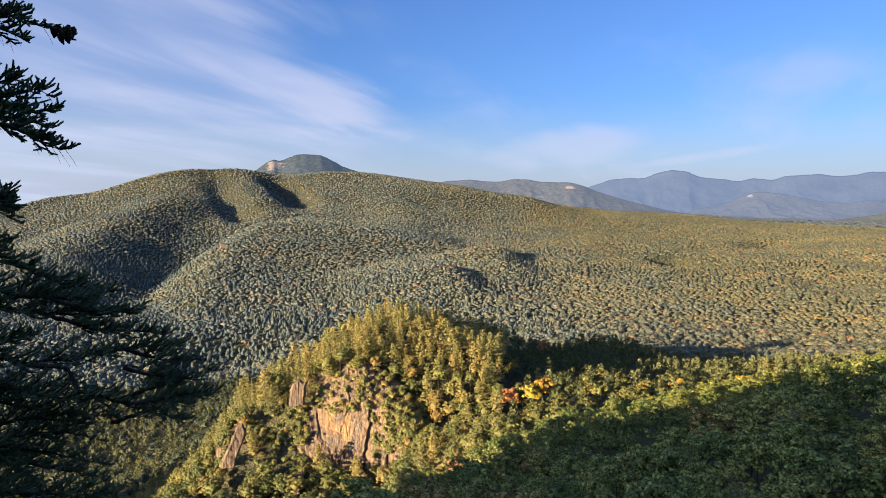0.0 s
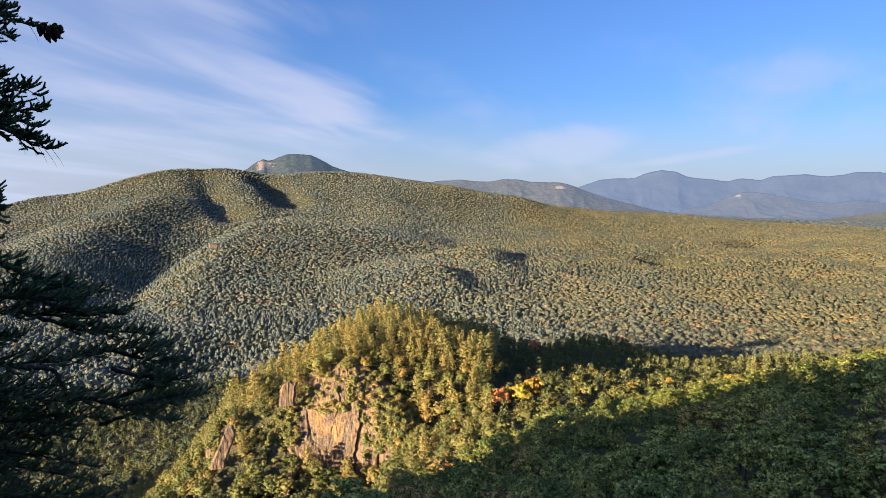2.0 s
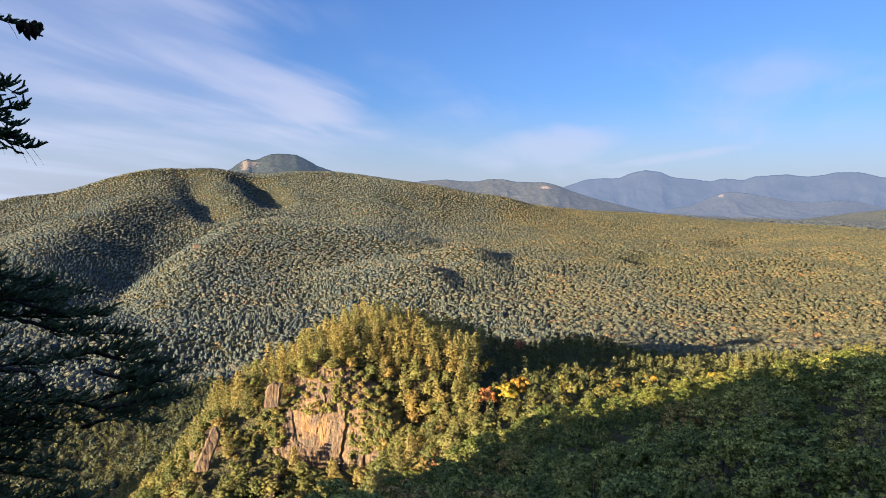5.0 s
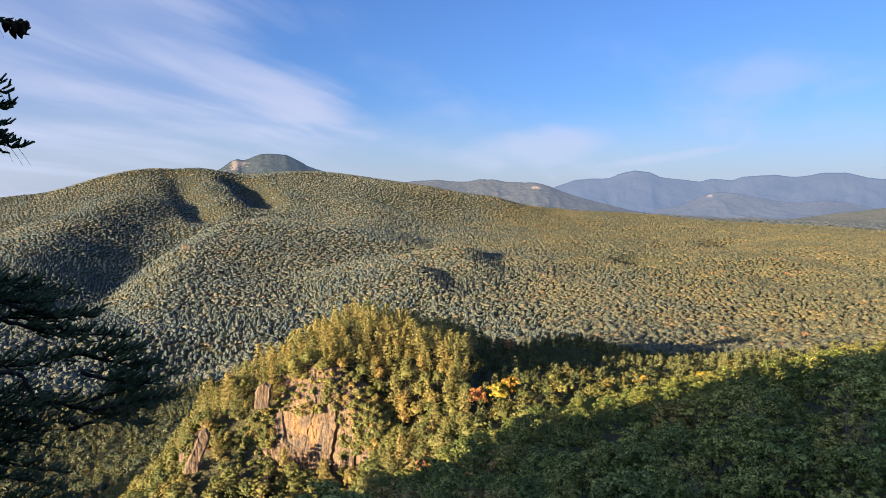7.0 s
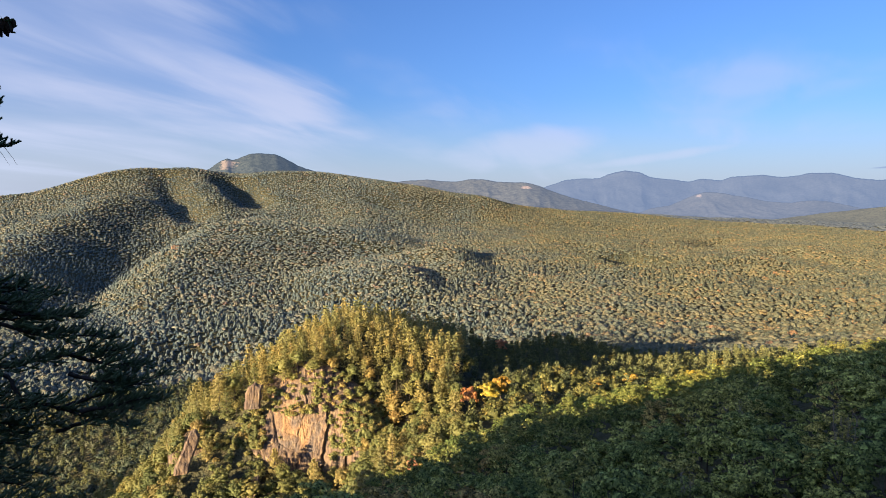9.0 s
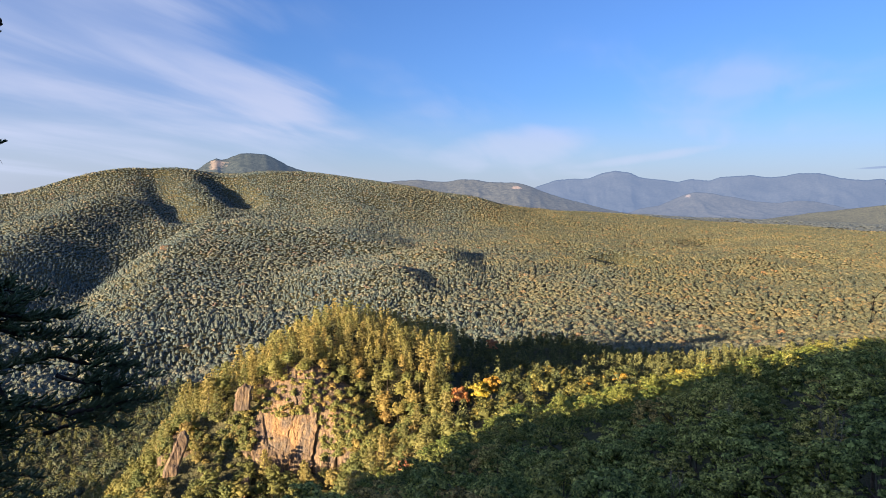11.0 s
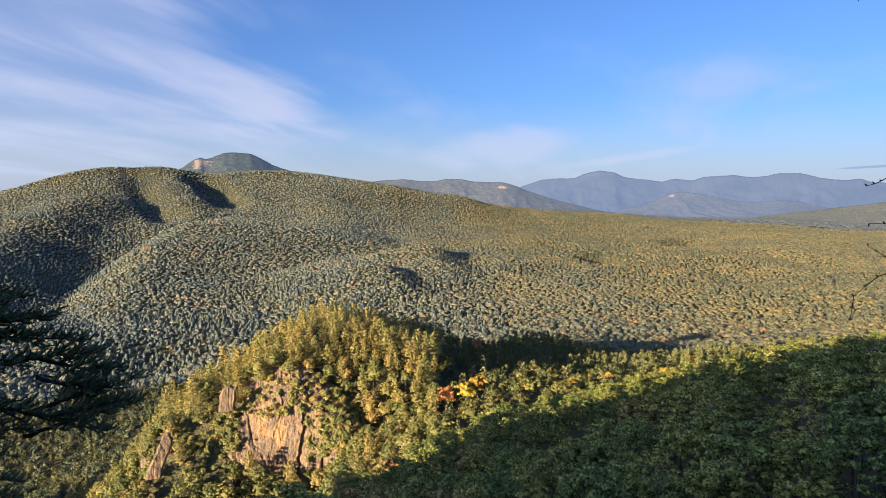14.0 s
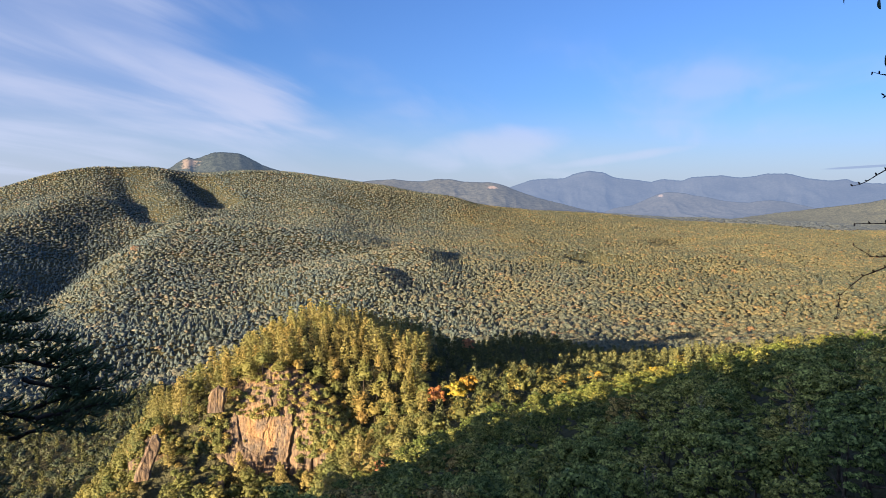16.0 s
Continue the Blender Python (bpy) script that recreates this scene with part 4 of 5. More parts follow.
def in_view(x, y, margin=0.0):
    b = bearing(x, y)
    return (b > -41 - margin) & (b < 47 + margin)


ZONES = [
    # step, from, to, level of detail, crown half width, height
    (6.0, 430, 700, 0, 3.75, 3.8),
    (6.2, 700, 1250, 1, 3.85, 3.4),
    (6.5, 1250, 2180, 2, 4.0, 2.8),
]


def make_woods():
    leafy, needled, nearest = [], [], []
    for n, (step, near, far, level, wide, tall) in enumerate(ZONES):
        def keep(x, y):
            d = np.hypot(x, y)
            limit = np.where((bearing(x, y) > 6) & (level == 2), far * 1.12, far)
            return (d >= near) & (d < limit) & in_view(x, y) & ~((d < 560) & (bearing(x, y) < -17))
        x, y = scatter(-far * 0.72, far * 0.85, near * 0.6, far * 1.12, step, keep, 60 + n, 1.25)
        dark = evergreen_share(x, y) + np.random.RandomState(70 + n).uniform(-0.4, 0.4, len(x)) > 0.7
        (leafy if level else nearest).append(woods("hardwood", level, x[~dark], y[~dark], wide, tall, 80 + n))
        needled.append(woods("evergreen", level, x[dark], y[dark], wide * 0.7, tall * 1.3, 90 + n))
    # open woods out on the eastern plain
    def plain(x, y):
        d, b = np.hypot(x, y), bearing(x, y)
        return (d >= 2441) & (d < 3900) & (b > 5) & (b < 47)
    x, y = scatter(200, 2900, 1500, 3900, 19.0, plain, 65)
    v, f = woods("hardwood", 2, x, y, 9.5, 3.2, 85)
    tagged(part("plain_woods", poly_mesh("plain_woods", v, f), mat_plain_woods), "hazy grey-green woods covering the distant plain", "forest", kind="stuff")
    # nearer slopes out of the open view, their unseen trees also casting shade, and the shaded hollow behind the knob
    def round_about(x, y):
        d, b = np.hypot(x, y), bearing(x, y)
        return (d > 26) & (d < 330) & ((b < -48) | (b > 49)) & ~((d < 140) & (b > 49) & (b < 62))
    x, y = scatter(-330, 330, -330, 330, 7.6, round_about, 66)
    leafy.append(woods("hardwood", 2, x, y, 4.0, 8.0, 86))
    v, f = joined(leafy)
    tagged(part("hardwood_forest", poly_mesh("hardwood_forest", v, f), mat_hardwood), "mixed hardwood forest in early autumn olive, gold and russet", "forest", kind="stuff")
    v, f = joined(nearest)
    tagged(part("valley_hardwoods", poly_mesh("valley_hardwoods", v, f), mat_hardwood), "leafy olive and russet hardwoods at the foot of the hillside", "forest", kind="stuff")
    v, f = joined(needled)
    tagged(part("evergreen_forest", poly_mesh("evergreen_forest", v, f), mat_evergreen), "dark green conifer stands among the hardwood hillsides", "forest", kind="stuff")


make_woods()


# ---- single trees ----
def pine_crown(seed, whorls, boughs, per, size, wide, high, low=0.25, power=0.8):
    """A pine crown: level boughs in ragged whorls, each a flat spray of needle tufts, with gaps between."""
    r = np.random.RandomState(seed)
    centres, normals, reach = [], [], []
    for w in range(whorls):
        h = low + (1 - low) * (w + r.uniform(-0.25, 0.25)) / whorls
        length = wide * (np.clip(1.06 - h, 0.05, 1) / (1 - low)) ** power * r.uniform(0.75, 1.12)
        turn = r.uniform(0, 6.28)
        for k in range(boughs):
            a = turn + 6.2832 * k / boughs + r.uniform(-0.35, 0.35)
            long = length * r.uniform(0.6, 1.15)
            t = r.uniform(0.15, 1.0, per) ** 0.75
            side = r.normal(size=per) * 0.2 * long * (1.15 - 0.6 * t)
            rise = h * high + 0.16 * long * t + r.uniform(-0.10, 0.30, per) * high / whorls * 1.2
            centres.append(np.stack([t * long * np.cos(a) - side * np.sin(a), t * long * np.sin(a) + side * np.cos(a), rise], -1))
            normals.append(np.array([math.cos(a), math.sin(a), 0.45]) + r.normal(size=(per, 3)) * 0.45)
            reach.append(0.75 + 0.25 * t)
    leaves = leaf_blades(r, np.concatenate(centres), np.concatenate(normals), size * np.concatenate(reach))
    return leaves


def trunk_mesh(seed, high, thick, limbs, spread):
    r = random.Random(seed)
    lean = [(r.uniform(-0.03, 0.03) * high * k, r.uniform(-0.03, 0.03) * high * k, high * k) for k in (0.15, 0.4, 0.7, 1.0)]
    line = [(0, 0, -1.0), *lean]
    pieces = [tube(line, [thick, thick * 0.85, thick * 0.65, thick * 0.4, thick * 0.1], 6)]
    for _ in range(limbs):
        h, a = r.uniform(0.35, 0.85), r.uniform(0, 6.28)
        start = Vector((0, 0, h * high))
        end = start + Vector((math.cos(a) * spread, math.sin(a) * spread, spread * r.uniform(0.2, 0.8)))
        mid = start.lerp(end, 0.5) + Vector((0, 0, -0.08 * spread))
        pieces.append(tube([start, mid, end], [thick * 0.4, thick * 0.25, thick * 0.06], 4))
    v, f = joined(pieces)
    return poly_mesh("trunk", v, f, True)


def tree_kind(name, crown, mat, trunk, label):
    """A tree standing at the origin: trunk and crown under an empty."""
    tree = tagged(new(name), label, "tree")
    part("trunk", trunk, mat_bark, tree)
    part("crown", poly_mesh("crown", *crown), mat, tree)
    return tree


def plant(kinds, spots, group, low=0.8, high=1.2, seed=1, sink=0.15):
    """Copies of the kinds at the spots; the first spots take the kinds themselves."""
    r = random.Random(seed)
    left = list(kinds)
    for x, y in spots:
        k = r.choice(kinds)
        s = r.uniform(low, high)
        m = Matrix.LocRotScale((x, y, float(land(x, y)) - sink), Euler((r.uniform(-0.05, 0.05), r.uniform(-0.05, 0.05), r.uniform(0, 6.28))), (s * r.uniform(0.9, 1.1), s * r.uniform(0.9, 1.1), s))
        if k in left:
            left.remove(k)
            k.matrix_world = m
            made = k
        else:
            made = copy_thing(k, m)
            made.scale = m.to_scale()
        tagged(made, group=group)
    for k in left:
        for o in (*k.children_recursive, k):
            bpy.data.objects.remove(o)


GOLD = [(35, 212), (31, 209), (61, 184), (80, 206), (102, 208)]
RED = [(24, 213), (4.6, 167), (49, 296)]


def clear_of(x, y, spots, gap):
    ok = np.ones(len(x), dtype=bool)
    for sx, sy in spots:
        ok &= np.hypot(x - sx, y - sy) > gap
    return ok


def on_cliff(x, y):
    d, b = np.hypot(x, y), bearing(x, y)
    return (d > 186) & (((b > -14.2) & (b < -4.5) & (d < 224) & (d > 205)) | ((b > -17.3) & (b <= -14.2) & (d > 203) & (d < 222)) | ((b > -20.2) & (b < -17.6) & (d < 210) & (d > 202)) | ((b > -20.0) & (b < -17.7) & (d > 194) & (d < 203)))


def near_slope(x, y):
    d, b = np.hypot(x, y), bearing(x, y)
    return (b > -12) & (b < 49) & (d > 40) & (d < np.where(b < -3, 84, 100))


def middle_slope(x, y):
    d, b = np.hypot(x, y), bearing(x, y)
    return (b > -3) & (b < 49) & (d >= 100) & (d < 178) & clear_of(x, y, RED, 5.0)


# rock left open by the trees before it: bearing from, to, elevation from, to
BARE = [(-12.4, -6.9, -22.4, -19.3), (-10.8, -8.0, -23.2, -22.0), (-14.2, -12.6, -18.3, -16.2), (-19.4, -18.3, -20.7, -19.4)]


def before_rock(x, y, tall):
    d, b, z = np.hypot(x, y), bearing(x, y), land(x, y)
    top, low = np.degrees(np.arctan((z + tall - EYE) / d)), np.degrees(np.arctan((z + 1 - EYE) / d))
    hides = np.zeros(np.shape(x), dtype=bool)
    for b0, b1, e0, e1 in BARE:
        hides |= (b > b0 - 0.35) & (b < b1 + 0.35) & (top > e0) & (low < e1) & (d < 217)
    return hides


def knob(x, y):
    d, b = np.hypot(x, y), bearing(x, y)
    return (b > -27) & (b < 6) & (d >= np.where(b < -3, 112, 172)) & (d < 300) & ~on_cliff(x, y) & ~before_rock(x, y, 7.5) & clear_of(x, y, GOLD + RED, 3.8)


def hollow(x, y):
    d, b = np.hypot(x, y), bearing(x, y)
    return (b >= 6) & (b < 49) & (d >= 178) & (d < 432) & clear_of(x, y, GOLD + RED, 2.6)


def behind_knob(x, y):
    d, b = np.hypot(x, y), bearing(x, y)
    return (d < np.where(b < -17, 560, 432)) & (((b > -27) & (b < 6) & (d >= 300)) | ((b > -48) & (b <= -27) & (d > 190)))


def wood_of(name, crowns, xs, ys, mat, low, high, seed, label):
    """Many crowns of a few shapes joined into one stand of trees."""
    r = np.random.RandomState(seed)
    zs, which = land(xs, ys), r.randint(0, len(crowns), len(xs))
    pieces = []
    for k, (v, f) in enumerate(crowns):
        for i in np.nonzero(which == k)[0]:
            s, a = r.uniform(low, high), r.uniform(0, 6.28)
            c, n = math.cos(a) * s, math.sin(a) * s
            pieces.append((np.stack([v[:, 0] * c - v[:, 1] * n + xs[i], v[:, 0] * n + v[:, 1] * c + ys[i], v[:, 2] * s + zs[i]], -1), f))
    v, f = joined(pieces)
    tagged(part(name, poly_mesh(name, v, f), mat), label, "forest", kind="stuff")


# leafy trees of the shaded slope below the ledge
kinds = [tree_kind("broadleaf_tree", broad_crown(100 + k, 76, 70, 0.105, 3.1, 3.7, 6.0, 0.35, 0.06), mat_green, trunk_mesh(k, 7.5, 0.2, 6, 2.6), "dense green leafy tree in shade on the slope") for k in range(4)]
xs, ys = scatter(-40, 100, 20, 110, 5.6, near_slope, 201)
# those low under the ledge stand deep in the joined wood
open_to_ledge = (land(xs, ys) + 10 - EYE) / np.hypot(xs, ys) > -0.53
plant(kinds, zip(xs[open_to_ledge], ys[open_to_ledge]), "trees of the shaded slope", 0.7, 1.35, seed=2)
low_x, low_y = xs[~open_to_ledge], ys[~open_to_ledge]
xs, ys = scatter(-60, 150, 60, 190, 6.0, middle_slope, 202)
shapes = [broad_crown(120 + k, 50, 26, 0.17, 3.3, 3.5, 6.0, 0.4, 0.15) for k in range(5)]
edge = (np.hypot(xs, ys) > 160) | ((np.hypot(xs, ys) > 122) & (bearing(xs, ys) > 14))
wood_of("leafy_slope", shapes, np.concatenate([xs[~edge], low_x]), np.concatenate([ys[~edge], low_y]), mat_slope_leaf, 0.75, 1.2, 3, "green leafy trees on the shaded slope")
wood_of("leafy_edge", shapes, xs[edge], ys[edge], mat_edge_leaf, 0.7, 1.1, 13, "olive leafy trees along the lower edge of the slope")

# bare grey shrubs showing among the leafy trees of the slope
def bare_shrub(seed):
    r = random.Random(seed)
    shrub = tagged(new("bare_shrub"), "bare grey-brown shrub with upright leafless branches on the slope", "shrub")
    for k in range(7):
        a, lean, tall = 6.28 * k / 7 + r.uniform(-0.4, 0.4), r.uniform(0.4, 1.3), r.uniform(7.2, 9.6)
        line = [Vector((0.1 * math.cos(a), 0.1 * math.sin(a), -0.5))]
        for h in (0.3, 0.55, 0.78, 1.0):
            line.append(Vector((lean * h * math.cos(a) + r.uniform(-0.15, 0.15), lean * h * math.sin(a) + r.uniform(-0.15, 0.15), tall * h)))
        pieces = [tube(line, [0.045, 0.036, 0.026, 0.016, 0.006], 5)]
        for _ in range(11):
            f = r.uniform(0.5, 0.97)
            start = line[1].lerp(line[4], f)
            b = r.uniform(0, 6.28)
            end = start + Vector((math.cos(b) * 0.5, math.sin(b) * 0.5, 0.7)) * r.uniform(0.6, 1.5)
            pieces.append(tube([start, start.lerp(end, 0.5) + Vector((0, 0, -0.05)), end], [0.012, 0.009, 0.004], 4))
        v, f = joined(pieces)
        part("stem", poly_mesh("stem", v, f, True), mat_grey_bark, shrub)
    return shrub


plant([bare_shrub(500 + k) for k in range(3)], [(45.2, 88.1), (49.9, 90.1), (39.5, 67.8), (36.4, 72.9), (53.0, 85.4), (38.2, 49.4), (62.1, 70.5), (25.0, 50.7)], "bare shrubs of the slope", 0.85, 1.1, 14)

# the sunlit knob: pines above, leafy trees below the cliff
pines = [tree_kind("pine_tree", pine_crown(140 + k, 9, 6, 34, 0.2, 3.4, 10.6, 0.08, 0.72), mat_pine, trunk_mesh(20 + k, 9.6, 0.17, 0, 1), "sunlit yellow-green pine on the rocky knob") for k in range(5)]
oaks = [tree_kind("oak_tree", broad_crown(160 + k, 60, 30, 0.155, 3.0, 3.4, 4.4), mat_olive, trunk_mesh(30 + k, 6.5, 0.16, 5, 2.0), "sunlit olive leafy tree on the knob") for k in range(5)]
xs, ys = scatter(-150, 45, 95, 305, 4.7, knob, 203)
ds = np.hypot(xs, ys)
pick = (soft_noise(xs, ys, 30, 15) * 0.6 + np.clip((ds - 195) / 90, 0, 1) * 0.4 + np.random.RandomState(3).uniform(-0.3, 0.3, len(xs))) > 0.62
front = pick & (ds < 262)
plant(pines, list(zip(xs[front], ys[front]))[:298], "pines of the knob", 0.7, 1.3, 4)
leafy = np.nonzero(~pick)[0]
leafy = leafy[np.argsort(np.abs(ds[leafy] - 190))]
plant(oaks, list(zip(xs[leafy[:298]], ys[leafy[:298]])), "leafy trees of the knob", 0.75, 1.35, 5)
rest, others = np.nonzero(pick & (ds >= 262))[0], leafy[298:]
rest, others = np.concatenate([rest, others[ds[others] > 222]]), others[ds[others] <= 222]
wood_of("knob_hardwoods", [broad_crown(240 + k, 42, 16, 0.22, 3.0, 3.3, 4.4) for k in range(4)], xs[others], ys[others], mat_scrub, 0.75, 1.3, 12, "sunlit olive leafy trees on the lower flanks of the knob")
wood_of("knob_pines", [pine_crown(150 + k, 8, 6, 12, 0.3, 3.3, 10.4, 0.08, 0.72) for k in range(4)], xs[rest], ys[rest], mat_knob_pine, 0.65, 1.15, 6, "sunlit pines along the back of the knob")

# bushes rooted on the ledges of the cliff
bush_shapes = [broad_crown(170 + k, 26, 22, 0.15, 1.7, 1.5, 1.3) for k in range(3)]
bushes = [tree_kind("bush", bush_shapes[k], mat_olive, trunk_mesh(36 + k, 1.8, 0.07, 4, 0.9), "olive bush rooted on a ledge of the cliff") for k in range(3)]
r = random.Random(21)
spots = []
for i in range(44):
    for j in range(18):
        a, k = -20.4 + 19.4 * (i + r.random()) / 44, (j + r.random()) / 18
        p = cliff_face(np.array([a]), k)[0]
        e = math.degrees(math.atan((p[2] - EYE) / math.hypot(p[0], p[1])))
        cover, size = 0.9, r.uniform(0.6, 1.15)
        if (-12.5 < a < -6.6 and e < -19.1) or any(b0 < a < b1 and e0 < e < e1 for b0, b1, e0, e1 in BARE):
            cover, size = 0.03, r.uniform(0.25, 0.45)
        elif -12.7 < a < -5.2:
            # ledges with scrub over most of the rock
            cover, size = 0.45 + 0.6 * float(soft_noise(a * 3.6, p[2], 3.5, 23)), r.uniform(0.4, 1.05)
        if r.random() < cover:
            spots.append((p, size))
gx, gy = scatter(-80, -40, 180, 225, 3.2, lambda x, y: (bearing(x, y) > -17.6) & (bearing(x, y) < -12.9) & (np.hypot(x, y) > 194) & (np.hypot(x, y) < 226) & ~before_rock(x, y, 2.0), 206)
spots += [(np.array([x, y, z + 0.4]), r.uniform(0.6, 1.1)) for x, y, z in zip(gx, gy, land(gx, gy))]
r.shuffle(spots)
scrub = []
for i, (p, s) in enumerate(spots):
    turn, tall = r.uniform(0, 6.28), s * r.uniform(0.8, 1.4)
    m = Matrix.LocRotScale((p[0], p[1], p[2] - 0.5), Euler((0, 0, turn)), (s, s, tall))
    if i >= 290:
        v, f = bush_shapes[i % 3]
        scrub.append((np.array(v @ np.array(Euler((0, 0, turn)).to_matrix()).T * np.array([s, s, tall]) + np.array([p[0], p[1], p[2] - 0.5])), f))
        continue
    if i < len(bushes):
        bushes[i].matrix_world = m
        made = bushes[i]
    else:
        made = copy_thing(bushes[i % len(bushes)], m)
        made.scale = m.to_scale()
    tagged(made, group="bushes of the cliff", category="bush")
if scrub:
    tagged(part("cliff_scrub", poly_mesh("cliff_scrub", *joined(scrub)), mat_scrub), "olive scrub on the ledges of the cliff", "bush", kind="stuff")

# autumn colours in the gap of sunlight
golds = [tree_kind("gold_tree", broad_crown(180 + k, 28, 32, 0.26, 2.6, 3.0, 5.4), mat_gold, trunk_mesh(40 + k, 6.5, 0.14, 5, 1.8), "bright golden autumn tree in sunlight") for k in range(3)]
plant(golds[:1], GOLD[:2], "golden trees", 1.5, 1.7, 6)
plant(golds[1:], GOLD[2:], "golden trees", 1.0, 1.3, 6)
reds = [tree_kind("red_tree", broad_crown(190 + k, 18, 30, 0.22, 1.9, 2.2, 3.6), mat_red, trunk_mesh(44 + k, 4.5, 0.1, 4, 1.2), "small orange-red autumn maple") for k in range(2)]
plant(reds, RED, "red trees", 1.7, 2.1, 7)

# dark pines and hardwoods of the shaded hollow beyond, with extra dark pines in place of shade
xs, ys = scatter(0, 340, 110, 435, 7.0, hollow, 204)
pick = np.random.RandomState(9).uniform(0, 1, len(xs)) < np.interp(np.hypot(xs, ys), [190, 225, 250, 270, 425], [0.25, 0.4, 0.65, 0.8, 0.8])
xb, yb = scatter(-430, 60, 120, 560, 7.0, behind_knob, 205)
west = np.random.RandomState(10).uniform(0, 1, len(xb)) < 0.3
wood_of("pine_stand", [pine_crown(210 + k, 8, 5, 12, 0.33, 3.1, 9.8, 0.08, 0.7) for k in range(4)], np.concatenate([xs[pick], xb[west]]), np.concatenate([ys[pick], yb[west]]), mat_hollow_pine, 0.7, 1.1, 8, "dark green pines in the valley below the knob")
leaves = [broad_crown(220 + k, 18, 7, 0.46, 3.3, 2.9, 4.4) for k in range(6)]
sunny = ~pick & (np.hypot(xs, ys) < 245)
wood_of("sunlit_stand", [broad_crown(230 + k, 40, 12, 0.27, 3.2, 3.6, 4.8) for k in range(5)], xs[sunny], ys[sunny], mat_hollow_leaf, 0.75, 1.3, 11, "sunlit yellow-green leafy trees along the foot of the slope")
pick = pick | sunny
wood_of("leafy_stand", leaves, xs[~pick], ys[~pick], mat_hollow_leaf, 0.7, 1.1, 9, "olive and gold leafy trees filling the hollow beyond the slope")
wood_of("valley_stand", leaves, xb[~west], yb[~west], mat_shaded_valley_leaf, 0.75, 1.2, 10, "leafy trees filling the valley behind the knob, their green darkened for its shade")


# ---- the spruce beside the ledge ----
def shoot_needles(start, way, length, r, verts, faces):
    n = max(14, int(length / 0.0015))
    a = way.orthogonal().normalized()
    b = way.cross(a)
    tip, k = start + way * length, len(verts)
    for c in range(3):
        out = a * math.cos(2.094 * c) + b * math.sin(2.094 * c)
        verts += [(start + out * 0.0085)[:], (tip + out * 0.0050)[:]]
    for c in range(3):
        e = (c + 1) % 3
        faces += [(k + 2 * c, k + 2 * e, k + 2 * c + 1), (k + 2 * e, k + 2 * e + 1, k + 2 * c + 1)]
    for i in range(n):
        s, turn = (i + r.random()) / n, i * 2.4 + r.random()
        out = a * math.cos(turn) + b * math.sin(turn)
        p = start + way * (length * s)
        d = (out * 0.85 + way * 0.6 + Vector((0, 0, 0.18))).normalized() * r.uniform(0.009, 0.014)
        w = way.cross(out) * 0.0025
        k = len(verts)
        verts += [(p - w)[:], (p + w)[:], (p + d)[:]]
        faces.append((k, k + 1, k + 2))


limb_count = [0]


def spruce_limb(tree, points, bare=0.2, thick=0.02):
    limb_count[0] += 1
    r = random.Random(300 + limb_count[0])
    pts = [Vector(p) for p in points]
    # finer line with a little crookedness
    line = []
    for p, q in zip(pts, pts[1:]):
        steps = max(2, int((q - p).length / 0.034))
        line += [p.lerp(q, k / steps) + Vector((r.uniform(-1, 1), r.uniform(-1, 1), r.uniform(-1, 1))) * 0.006 for k in range(steps)]
    line.append(pts[-1])
    n = len(line)
    wood = [tube(line, [thick * (0.75 - 0.63 * i / (n - 1)) for i in range(n)], 6)]
    verts, faces = [], []
    for i in range(1, n):
        s = i / (n - 1)
        if s < bare:
            continue
        t = (line[i] - line[i - 1]).normalized()
        lateral = t.cross(Vector((0, 0, 1))).normalized()
        for side in (-1, 1, -0.3, 0.3):
            if r.random() < (0.13 if abs(side) > 0.5 else 0.6):
                continue
            reach = (0.08 + 0.18 * (1 - s)) * r.uniform(0.5, 1.1)
            way = (t * 0.65 + lateral * side * r.uniform(0.5, 1.1) + Vector((0, 0, r.uniform(-0.25, 0.75)))).normalized()
            start = line[i]
            end = start + way * reach
            bow = start.lerp(end, 0.5) + Vector((0, 0, -0.02 * reach))
            wood.append(tube([start, bow, end], [0.0035, 0.0026, 0.0012], 3))
            m = max(2, int(reach / 0.028))
            for k in range(m):
                f = (k + 0.6) / m
                if f < 0.15:
                    continue
                q = start.lerp(end, f)
                lat2 = way.cross(Vector((0, 0, 1))).normalized() * (1 if k % 2 else -1)
                w2 = (way * 0.7 + lat2 * r.uniform(0.4, 1.0) + Vector((0, 0, r.uniform(0.0, 0.9)))).normalized()
                ln = r.uniform(0.03, 0.065)
                wood.append(tube([q, q + w2 * ln], [0.0018, 0.0009], 3))
                shoot_needles(q, w2, ln, r, verts, faces)
            shoot_needles(start.lerp(end, 0.5), way, reach * 0.5, r, verts, faces)
        # dead bare twiglets under the limb
        if r.random() < 0.5:
            d = (t * 0.4 + lateral * r.uniform(-0.6, 0.6) + Vector((0, 0, -0.7))).normalized() * r.uniform(0.05, 0.16)
            wood.append(tube([line[i], line[i] + d * 0.6 + Vector((0.004, 0, 0)), line[i] + d], [0.0018, 0.0012, 0.0006], 3))
    v, f = joined(wood)
    limb = part("branch", poly_mesh("branch", v, f, True), mat_dark_bark, tree)
    part("needles", poly_mesh("needles", verts, faces), mat_spruce, limb, "short dark green needles")


